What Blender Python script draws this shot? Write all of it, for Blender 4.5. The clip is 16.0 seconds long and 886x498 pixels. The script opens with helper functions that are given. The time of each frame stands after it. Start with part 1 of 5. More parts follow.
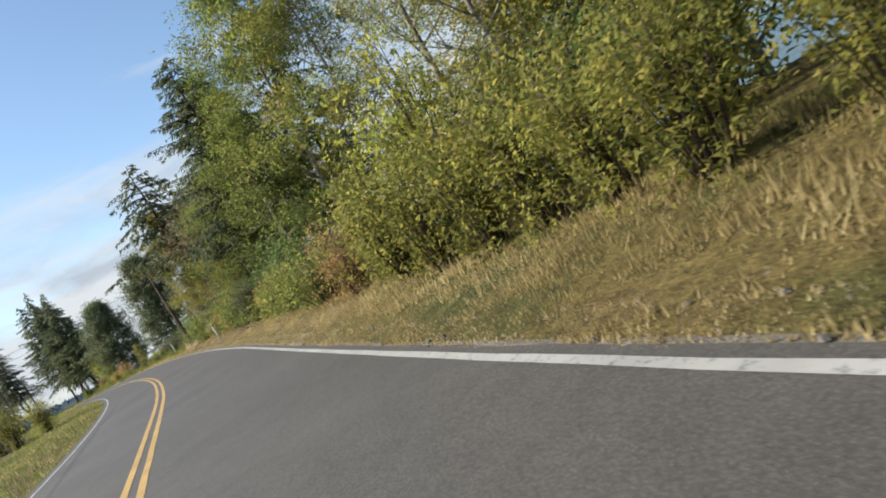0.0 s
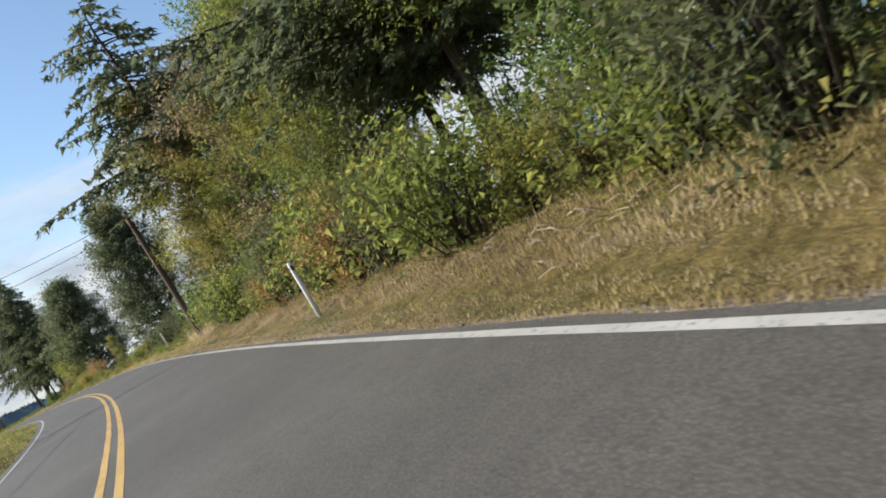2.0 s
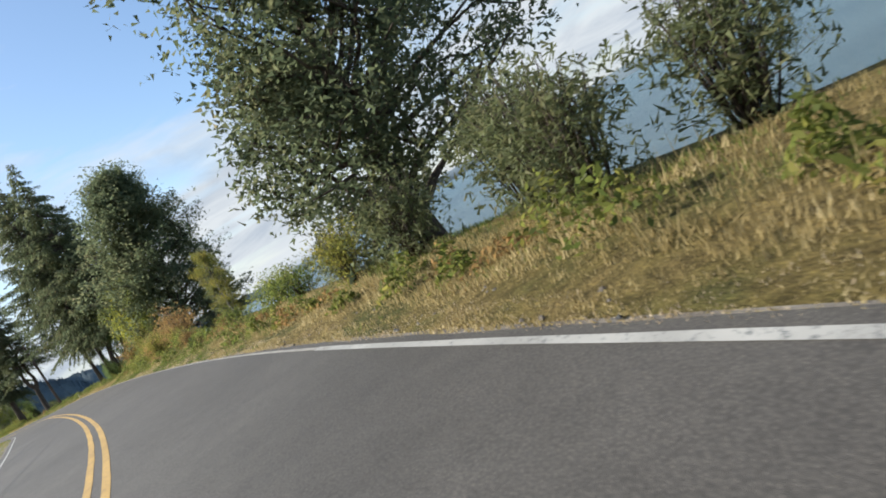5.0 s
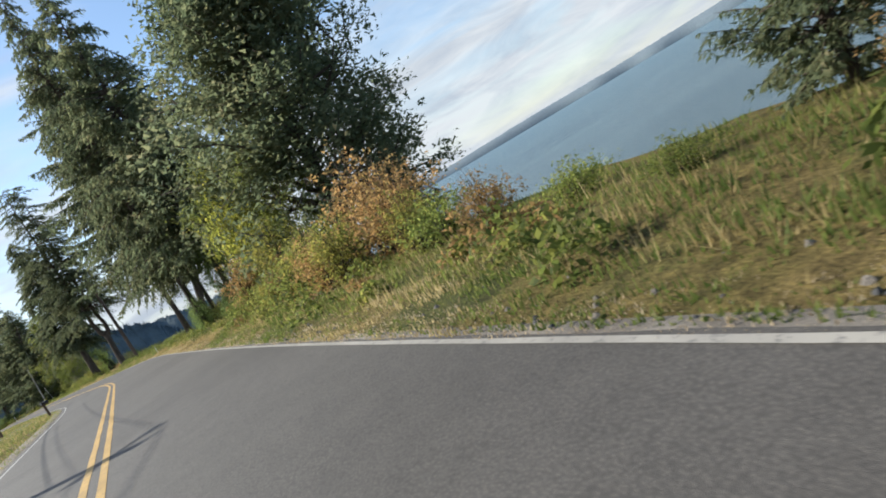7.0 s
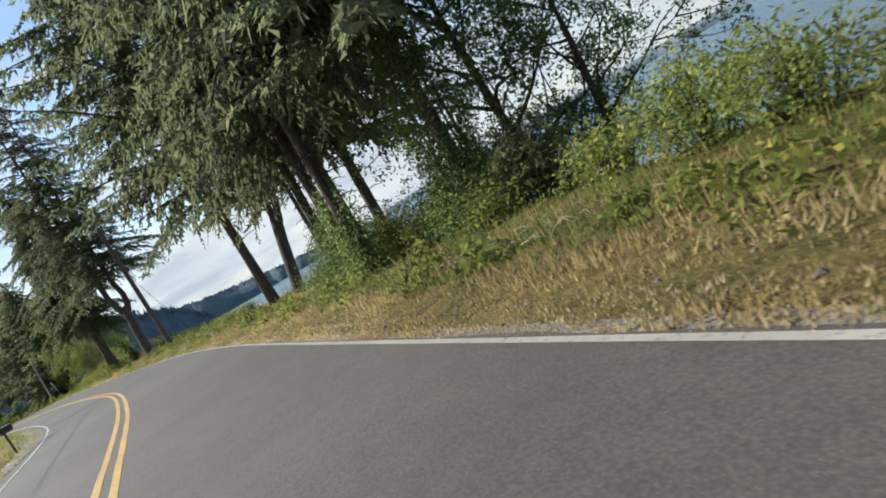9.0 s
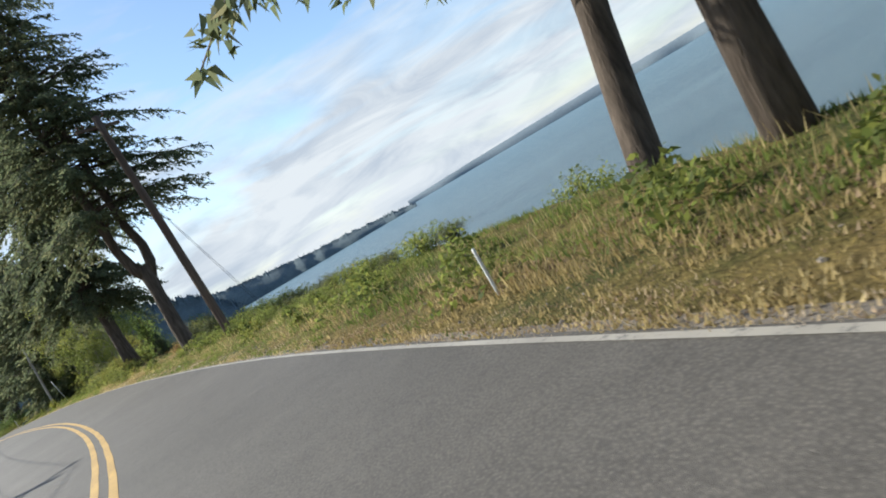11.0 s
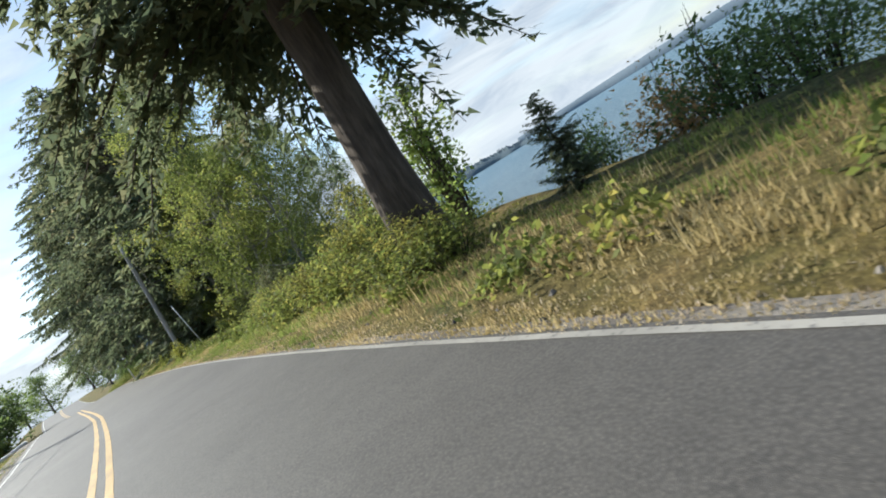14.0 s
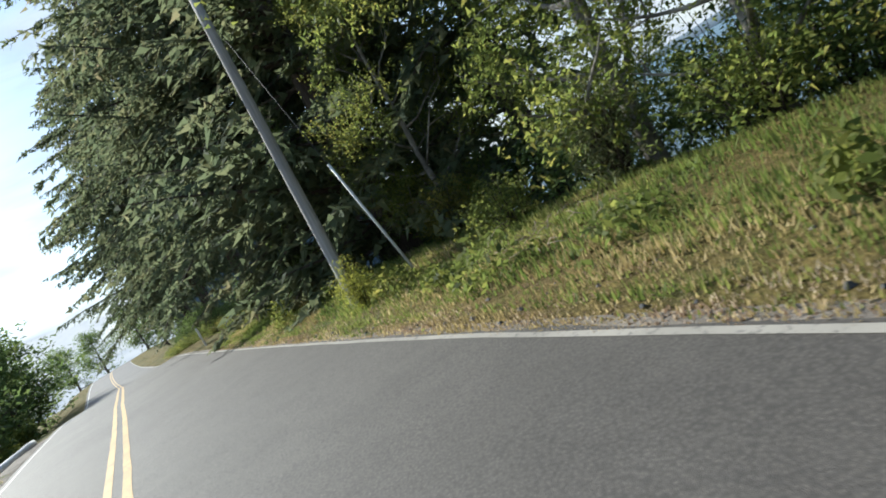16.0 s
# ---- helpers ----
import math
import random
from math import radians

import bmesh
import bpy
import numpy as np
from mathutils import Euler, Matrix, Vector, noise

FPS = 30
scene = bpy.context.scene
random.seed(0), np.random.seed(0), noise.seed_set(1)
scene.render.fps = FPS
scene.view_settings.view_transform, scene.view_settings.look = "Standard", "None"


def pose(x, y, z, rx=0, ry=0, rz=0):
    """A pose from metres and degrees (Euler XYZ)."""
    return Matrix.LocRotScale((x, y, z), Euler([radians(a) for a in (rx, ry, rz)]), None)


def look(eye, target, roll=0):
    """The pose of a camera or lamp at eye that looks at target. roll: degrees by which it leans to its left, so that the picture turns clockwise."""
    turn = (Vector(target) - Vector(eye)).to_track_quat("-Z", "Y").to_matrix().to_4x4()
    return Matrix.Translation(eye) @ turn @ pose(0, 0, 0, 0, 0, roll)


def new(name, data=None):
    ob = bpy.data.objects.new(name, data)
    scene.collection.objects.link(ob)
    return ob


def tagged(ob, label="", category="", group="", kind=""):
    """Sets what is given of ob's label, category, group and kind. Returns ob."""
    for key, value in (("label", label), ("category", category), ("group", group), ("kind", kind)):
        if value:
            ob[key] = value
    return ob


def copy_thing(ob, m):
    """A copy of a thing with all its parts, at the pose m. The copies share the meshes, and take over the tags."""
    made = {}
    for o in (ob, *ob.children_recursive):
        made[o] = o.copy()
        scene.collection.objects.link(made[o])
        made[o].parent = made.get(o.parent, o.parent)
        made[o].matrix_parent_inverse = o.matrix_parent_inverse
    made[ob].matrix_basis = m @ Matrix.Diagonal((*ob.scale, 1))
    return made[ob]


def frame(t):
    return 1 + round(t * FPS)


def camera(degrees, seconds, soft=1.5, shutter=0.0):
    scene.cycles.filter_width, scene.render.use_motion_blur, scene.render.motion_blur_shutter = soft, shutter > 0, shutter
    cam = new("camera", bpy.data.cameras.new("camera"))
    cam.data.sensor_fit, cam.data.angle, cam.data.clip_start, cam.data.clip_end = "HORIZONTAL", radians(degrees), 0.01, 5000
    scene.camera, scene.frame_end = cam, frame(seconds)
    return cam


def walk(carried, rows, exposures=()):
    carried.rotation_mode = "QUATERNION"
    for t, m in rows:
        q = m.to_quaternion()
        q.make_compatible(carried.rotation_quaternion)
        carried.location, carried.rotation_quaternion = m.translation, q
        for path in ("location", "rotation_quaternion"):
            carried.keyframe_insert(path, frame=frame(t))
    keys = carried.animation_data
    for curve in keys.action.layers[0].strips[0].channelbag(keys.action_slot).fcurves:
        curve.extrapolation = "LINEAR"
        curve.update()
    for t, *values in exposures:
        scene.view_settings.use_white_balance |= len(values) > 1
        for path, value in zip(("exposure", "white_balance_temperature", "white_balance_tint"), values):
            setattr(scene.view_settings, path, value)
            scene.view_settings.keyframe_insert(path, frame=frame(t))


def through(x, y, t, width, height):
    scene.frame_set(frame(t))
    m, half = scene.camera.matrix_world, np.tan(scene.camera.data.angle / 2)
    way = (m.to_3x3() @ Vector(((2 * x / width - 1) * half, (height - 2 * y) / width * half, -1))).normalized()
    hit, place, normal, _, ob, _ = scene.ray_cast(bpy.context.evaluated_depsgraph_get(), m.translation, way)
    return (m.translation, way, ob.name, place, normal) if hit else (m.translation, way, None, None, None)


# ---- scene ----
# ------------------------------------------------------------------ camera
cam = camera(69.26, 16.0, soft=1.8, shutter=0.05)

# seconds, x, y, z, yaw to the left from +y, pitch up, lean
DRIVE = [
(0, 0.000, -0.000, 1.350, -24.18, -4.15, -30.45),
    (0.5, -0.017, 6.956, 1.379, -24.71, -4.51, -29.88),
    (1, 0.005, 14.118, 1.416, -25.00, -4.90, -29.73),
    (1.5, 0.038, 21.500, 1.467, -25.03, -4.71, -29.85),
    (2, -0.002, 29.104, 1.552, -24.74, -4.99, -29.99),
    (2.5, -0.170, 36.883, 1.675, -23.92, -5.09, -30.25),
    (3, -0.480, 44.749, 1.814, -22.87, -5.07, -30.10),
    (3.5, -1.010, 52.566, 1.943, -21.69, -4.87, -29.92),
    (4, -1.648, 60.240, 2.049, -20.37, -4.89, -30.55),
    (4.5, -2.368, 67.791, 2.210, -19.41, -5.11, -30.95),
    (5, -3.263, 75.202, 2.369, -17.88, -5.09, -30.59),
    (5.5, -4.345, 82.465, 2.510, -16.04, -5.05, -30.38),
    (6, -5.651, 89.575, 2.642, -14.09, -5.08, -30.34),
    (6.5, -7.184, 96.530, 2.770, -12.21, -5.25, -30.40),
    (7, -8.909, 103.344, 2.901, -10.69, -5.57, -30.58),
    (7.5, -10.776, 110.045, 3.038, -9.85, -5.46, -30.73),
    (8, -12.715, 116.678, 3.177, -9.22, -5.31, -30.30),
    (8.5, -14.678, 123.188, 3.275, -8.96, -5.38, -30.04),
    (9, -16.552, 129.411, 3.300, -8.60, -5.35, -30.23),
    (9.5, -18.358, 135.246, 3.375, -8.07, -5.50, -30.04),
    (10, -20.113, 140.777, 3.472, -7.40, -5.51, -29.30),
    (10.5, -21.880, 146.215, 3.546, -7.25, -5.21, -29.95),
    (11, -23.738, 151.686, 3.588, -6.66, -5.06, -30.31),
    (11.5, -25.755, 157.252, 3.618, -5.54, -5.03, -30.37),
    (12, -27.991, 162.925, 3.650, -3.99, -5.08, -30.29),
    (12.5, -30.485, 168.675, 3.700, -2.17, -5.19, -30.24),
    (13, -33.206, 174.451, 3.788, 0.04, -5.26, -30.65),
    (13.5, -36.212, 180.099, 3.952, 2.19, -5.10, -30.89),
    (14, -39.344, 185.578, 4.148, 4.22, -4.73, -31.57),
    (14.5, -42.506, 190.808, 4.312, 5.90, -4.75, -31.18),
    (15, -45.587, 195.712, 4.466, 7.57, -4.60, -30.57),
    (15.5, -48.576, 200.264, 4.640, 8.33, -4.64, -30.51),
    (16, -51.459, 204.573, 4.783, 9.08, -5.02, -30.71),
]


def aimed(x, y, z, yaw, pitch, lean):
    a, p = radians(yaw), radians(pitch)
    ahead = Vector((-math.sin(a) * math.cos(p), math.cos(a) * math.cos(p), math.sin(p)))
    eye = Vector((x, y, z))
    return look(eye, eye + ahead, lean)


walk(cam, [(r[0], aimed(*r[1:])) for r in DRIVE], exposures=[(0.0, 0.58, 6350, 7), (8.0, 0.62, 6250, 7), (13.0, 0.69, 6100, 5), (16.0, 0.74, 5920, 4)])

# ------------------------------------------------------------------ world, sun
SUN_AZ, SUN_EL = 60.0, 33.0     # degrees to the left of +y, degrees above the horizon

world = bpy.data.worlds.new("sky")
scene.world = world
world.use_nodes = True
nt = world.node_tree
nt.nodes.clear()
w_out = nt.nodes.new("ShaderNodeOutputWorld")
w_bg = nt.nodes.new("ShaderNodeBackground")
w_sky = nt.nodes.new("ShaderNodeTexSky")
w_sky.sky_type = "NISHITA"
w_sky.sun_disc = False
w_sky.sun_elevation = radians(SUN_EL)
w_sky.sun_rotation = radians(-SUN_AZ)
w_sky.air_density, w_sky.dust_density, w_sky.ozone_density = 1.0, 0.6, 1.5
w_co = nt.nodes.new("ShaderNodeTexCoord")
w_map = nt.nodes.new("ShaderNodeMapping")
w_map.inputs["Scale"].default_value = (1.0, 1.0, 5.5)
w_map.inputs["Rotation"].default_value = (0.0, radians(7), radians(20))
w_no = nt.nodes.new("ShaderNodeTexNoise")
w_no.inputs["Scale"].default_value = 2.1
w_no.inputs["Detail"].default_value = 7.0
w_no.inputs["Roughness"].default_value = 0.55
w_no.inputs["Distortion"].default_value = 0.5
w_ra = nt.nodes.new("ShaderNodeValToRGB")
w_ra.color_ramp.elements[0].position = 0.43
w_ra.color_ramp.elements[1].position = 0.68
# more cloud towards the horizon
w_sep = nt.nodes.new("ShaderNodeSeparateXYZ")
w_low = nt.nodes.new("ShaderNodeMapRange")
w_low.inputs["From Min"].default_value = 0.0
w_low.inputs["From Max"].default_value = 0.42
w_low.inputs["To Min"].default_value = 0.22
w_low.inputs["To Max"].default_value = -0.10
w_add = nt.nodes.new("ShaderNodeMath")
w_add.operation = "ADD"
w_mix = nt.nodes.new("ShaderNodeMix")
w_mix.data_type = "RGBA"
# clouds of uneven thickness: white crowns, grey-blue undersides
w_map2 = nt.nodes.new("ShaderNodeMapping")
w_map2.inputs["Scale"].default_value = (1.0, 1.0, 4.0)
w_map2.inputs["Rotation"].default_value = (0.0, radians(5), radians(50))
w_no2 = nt.nodes.new("ShaderNodeTexNoise")
w_no2.inputs["Scale"].default_value = 5.5
w_no2.inputs["Detail"].default_value = 8.0
w_no2.inputs["Roughness"].default_value = 0.6
w_no2.inputs["Distortion"].default_value = 0.7
w_ra2 = nt.nodes.new("ShaderNodeValToRGB")
w_ra2.color_ramp.elements[0].position, w_ra2.color_ramp.elements[0].color = 0.36, (0.69, 0.745, 0.83, 1)
w_ra2.color_ramp.elements[1].position, w_ra2.color_ramp.elements[1].color = 0.60, (1.0, 1.015, 1.03, 1)
w_gain = nt.nodes.new("ShaderNodeMix")
w_gain.data_type, w_gain.blend_type = "RGBA", "MULTIPLY"
w_gain.inputs["Factor"].default_value = 1.0
w_gain.inputs["B"].default_value = (4.15, 4.2, 4.3, 1)
nt.links.new(w_co.outputs["Generated"], w_map2.inputs["Vector"])
nt.links.new(w_map2.outputs["Vector"], w_no2.inputs["Vector"])
nt.links.new(w_no2.outputs["Fac"], w_ra2.inputs["Fac"])
nt.links.new(w_ra2.outputs["Color"], w_gain.inputs["A"])
nt.links.new(w_gain.outputs["Result"], w_mix.inputs["B"])
nt.links.new(w_co.outputs["Generated"], w_map.inputs["Vector"])
nt.links.new(w_map.outputs["Vector"], w_no.inputs["Vector"])
nt.links.new(w_co.outputs["Generated"], w_sep.inputs["Vector"])
nt.links.new(w_sep.outputs["Z"], w_low.inputs["Value"])
nt.links.new(w_no.outputs["Fac"], w_add.inputs[0])
nt.links.new(w_low.outputs["Result"], w_add.inputs[1])
nt.links.new(w_add.outputs["Value"], w_ra.inputs["Fac"])
nt.links.new(w_ra.outputs["Color"], w_mix.inputs["Factor"])
nt.links.new(w_sky.outputs["Color"], w_mix.inputs["A"])
nt.links.new(w_mix.outputs["Result"], w_bg.inputs["Color"])
nt.links.new(w_bg.outputs["Background"], w_out.inputs["Surface"])
w_bg.inputs["Strength"].default_value = 0.128

sun_data = bpy.data.lights.new("sun", "SUN")
sun_data.energy = 5.0
sun_data.angle = radians(0.6)
sun_data.color = (1.0, 0.93, 0.82)
sun = new("sun", sun_data)
sa, se = radians(SUN_AZ), radians(SUN_EL)
to_sun = Vector((-math.sin(sa) * math.cos(se), math.cos(sa) * math.cos(se), math.sin(se)))
sun.matrix_world = look(to_sun * 200, (0, 0, 0))


# ------------------------------------------------------------------ materials
def base_material(name, rough=0.8, spec=0.3):
    m = bpy.data.materials.new(name)
    m.use_nodes = True
    t = m.node_tree
    b = t.nodes["Principled BSDF"]
    b.inputs["Roughness"].default_value = rough
    b.inputs["Specular IOR Level"].default_value = spec
    return m, t, b


def ramp_node(t, stops):
    r = t.nodes.new("ShaderNodeValToRGB")
    el = r.color_ramp.elements
    while len(el) < len(stops):
        el.new(0.5)
    for e, (p, c) in zip(el, stops):
        e.position, e.color = p, (*c, 1)
    return r


def noise_node(t, scale, detail=5.0, rough=0.55, coord="Object", stretch=None):
    co = t.nodes.new("ShaderNodeTexCoord")
    n = t.nodes.new("ShaderNodeTexNoise")
    n.inputs["Scale"].default_value = scale
    n.inputs["Detail"].default_value = detail
    n.inputs["Roughness"].default_value = rough
    if stretch:
        mp = t.nodes.new("ShaderNodeMapping")
        mp.inputs["Scale"].default_value = stretch
        t.links.new(co.outputs[coord], mp.inputs["Vector"])
        t.links.new(mp.outputs["Vector"], n.inputs["Vector"])
    else:
        t.links.new(co.outputs[coord], n.inputs["Vector"])
    return n


def mix_colour(t, fac, a, b, mode="MIX"):
    x = t.nodes.new("ShaderNodeMix")
    x.data_type, x.blend_type = "RGBA", mode
    for sock, v in (("Factor", fac), ("A", a), ("B", b)):
        if isinstance(v, (int, float)):
            x.inputs[sock].default_value = v
        elif isinstance(v, tuple):
            x.inputs[sock].default_value = (*v, 1)
        else:
            t.links.new(v, x.inputs[sock])
    return x.outputs["Result"]


def bump_node(t, b, height, strength, distance=0.02):
    n = t.nodes.new("ShaderNodeBump")
    n.inputs["Strength"].default_value = strength
    n.inputs["Distance"].default_value = distance
    t.links.new(height, n.inputs["Height"])
    t.links.new(n.outputs["Normal"], b.inputs["Normal"])


def two_scale(name, stops, big, small, rough=0.85, bump=0.4, dist=0.02, stretch=None, fine=0.35, spec=0.3):
    m, t, b = base_material(name, rough, spec)
    n1, n2 = noise_node(t, big, 4, stretch=stretch), noise_node(t, small, 6, 0.65, stretch=stretch)
    r = ramp_node(t, stops)
    t.links.new(n1.outputs["Fac"], r.inputs["Fac"])
    g = ramp_node(t, [(0.3, (0.55, 0.55, 0.55)), (0.7, (1.25, 1.25, 1.25))])
    t.links.new(n2.outputs["Fac"], g.inputs["Fac"])
    c = mix_colour(t, fine, r.outputs["Color"], g.outputs["Color"], "MULTIPLY")
    t.links.new(c, b.inputs["Base Color"])
    bump_node(t, b, n2.outputs["Fac"], bump, dist)
    return m


def leaf_material(name, stops, through=0.5, rough=0.62, spec=0.15):
    """Leaves: each its own shade, part of the light passes through."""
    m, t, b = base_material(name, rough, spec)
    geo = t.nodes.new("ShaderNodeNewGeometry")
    r = ramp_node(t, stops)
    n = noise_node(t, 0.35, 3)
    a = t.nodes.new("ShaderNodeMath")
    a.operation = "MULTIPLY_ADD"
    a.inputs[1].default_value = 0.55
    t.links.new(geo.outputs["Random Per Island"], a.inputs[0])
    s = t.nodes.new("ShaderNodeMath")
    s.operation = "MULTIPLY_ADD"
    s.inputs[1].default_value, s.inputs[2].default_value = 1.3, -0.42
    t.links.new(n.outputs["Fac"], s.inputs[0])
    t.links.new(s.outputs["Value"], a.inputs[2])
    t.links.new(a.outputs["Value"], r.inputs["Fac"])
    info = t.nodes.new("ShaderNodeObjectInfo")
    hue = t.nodes.new("ShaderNodeHueSaturation")
    hue.inputs["Saturation"].default_value = 0.92
    v = t.nodes.new("ShaderNodeMapRange")
    v.inputs["To Min"].default_value, v.inputs["To Max"].default_value = 0.8, 1.15
    t.links.new(info.outputs["Random"], v.inputs["Value"])
    t.links.new(v.outputs["Result"], hue.inputs["Value"])
    t.links.new(r.outputs["Color"], hue.inputs["Color"])
    t.links.new(hue.outputs["Color"], b.inputs["Base Color"])
    tr = t.nodes.new("ShaderNodeBsdfTranslucent")
    lit = t.nodes.new("ShaderNodeHueSaturation")
    lit.inputs["Saturation"].default_value, lit.inputs["Value"].default_value = 1.0, 1.85
    t.links.new(hue.outputs["Color"], lit.inputs["Color"])
    t.links.new(lit.outputs["Color"], tr.inputs["Color"])
    mx = t.nodes.new("ShaderNodeMixShader")
    mx.inputs["Fac"].default_value = through
    t.links.new(b.outputs["BSDF"], mx.inputs[1])
    t.links.new(tr.outputs["BSDF"], mx.inputs[2])
    t.links.new(mx.outputs["Shader"], t.nodes["Material Output"].inputs["Surface"])
    return m


def asphalt_material():
    m, t, b = base_material("asphalt", 0.72, 0.35)
    big = noise_node(t, 0.22, 4, 0.6)
    mid = noise_node(t, 3.0, 5, 0.7)
    fine = noise_node(t, 90.0, 3, 0.8)
    stones = t.nodes.new("ShaderNodeTexVoronoi")
    stones.inputs["Scale"].default_value = 42.0
    co = t.nodes.new("ShaderNodeTexCoord")
    t.links.new(co.outputs["Object"], stones.inputs["Vector"])
    r = ramp_node(t, [(0.3, (0.086, 0.077, 0.068)), (0.7, (0.121, 0.109, 0.096))])
    t.links.new(big.outputs["Fac"], r.inputs["Fac"])
    g = ramp_node(t, [(0.25, (0.6, 0.6, 0.6)), (0.75, (1.35, 1.35, 1.33))])
    t.links.new(mid.outputs["Fac"], g.inputs["Fac"])
    c = mix_colour(t, 0.35, r.outputs["Color"], g.outputs["Color"], "MULTIPLY")
    k = ramp_node(t, [(0.0, (2.6, 2.5, 2.35)), (0.22, (1.15, 1.13, 1.1)), (0.8, (0.4, 0.4, 0.4))])
    t.links.new(stones.outputs["Distance"], k.inputs["Fac"])
    c = mix_colour(t, 0.5, c, k.outputs["Color"], "MULTIPLY")
    t.links.new(c, b.inputs["Base Color"])
    bump_node(t, b, fine.outputs["Fac"], 0.5, 0.01)
    return m


def paint_material(name, colour, worn):
    m, t, b = base_material(name, 0.6, 0.4)
    n, f = noise_node(t, 14.0, 6, 0.75), noise_node(t, 1.2, 3)
    r = ramp_node(t, [(0.36, worn), (0.46, colour)])
    t.links.new(n.outputs["Fac"], r.inputs["Fac"])
    g = ramp_node(t, [(0.3, (0.75, 0.75, 0.75)), (0.7, (1.05, 1.05, 1.05))])
    t.links.new(f.outputs["Fac"], g.inputs["Fac"])
    t.links.new(mix_colour(t, 1.0, r.outputs["Color"], g.outputs["Color"], "MULTIPLY"), b.inputs["Base Color"])
    bump_node(t, b, n.outputs["Fac"], 0.3, 0.005)
    return m


def turf_material():
    """Thin dry turf: patches of straw, moss green and bare earth under matted stalks."""
    m, t, b = base_material("dry_turf", 0.95, 0.15)
    patch = ramp_node(t, [(0.32, (0.27, 0.195, 0.080)), (0.48, (0.21, 0.165, 0.058)), (0.60, (0.125, 0.125, 0.042)), (0.72, (0.085, 0.10, 0.032))])
    t.links.new(noise_node(t, 0.45, 5, 0.65).outputs["Fac"], patch.inputs["Fac"])
    tuft, mat_ = noise_node(t, 5.0, 5, 0.7), noise_node(t, 34.0, 6, 0.75, stretch=(1.0, 0.45, 1.0))
    shade = ramp_node(t, [(0.34, (0.42, 0.42, 0.42)), (0.52, (1.0, 1.0, 1.0)), (0.68, (1.45, 1.42, 1.35))])
    t.links.new(tuft.outputs["Fac"], shade.inputs["Fac"])
    grain = ramp_node(t, [(0.34, (0.35, 0.33, 0.30)), (0.5, (0.95, 0.95, 0.95)), (0.66, (1.7, 1.65, 1.5))])
    t.links.new(mat_.outputs["Fac"], grain.inputs["Fac"])
    c = mix_colour(t, 0.8, patch.outputs["Color"], shade.outputs["Color"], "MULTIPLY")
    c = mix_colour(t, 0.75, c, grain.outputs["Color"], "MULTIPLY")
    t.links.new(c, b.inputs["Base Color"])
    h = t.nodes.new("ShaderNodeMath")
    h.operation = "ADD"
    t.links.new(tuft.outputs["Fac"], h.inputs[0])
    t.links.new(mat_.outputs["Fac"], h.inputs[1])
    bump_node(t, b, h.outputs["Value"], 1.0, 0.10)
    return m


def water_material():
    m, t, b = base_material("sea_water", 0.35, 0.3)
    b.inputs["Base Color"].default_value = (0.12, 0.165, 0.19, 1)
    n1 = noise_node(t, 0.5, 8, 0.75, stretch=(1.0, 1.8, 1.0))
    n2 = noise_node(t, 0.012, 4, 0.6, stretch=(1.0, 3.0, 1.0))
    r = ramp_node(t, [(0.35, (0.082, 0.148, 0.180)), (0.65, (0.13, 0.205, 0.235))])
    t.links.new(n2.outputs["Fac"], r.inputs["Fac"])
    t.links.new(r.outputs["Color"], b.inputs["Base Color"])
    bump_node(t, b, n1.outputs["Fac"], 1.0, 1.6)
    return m


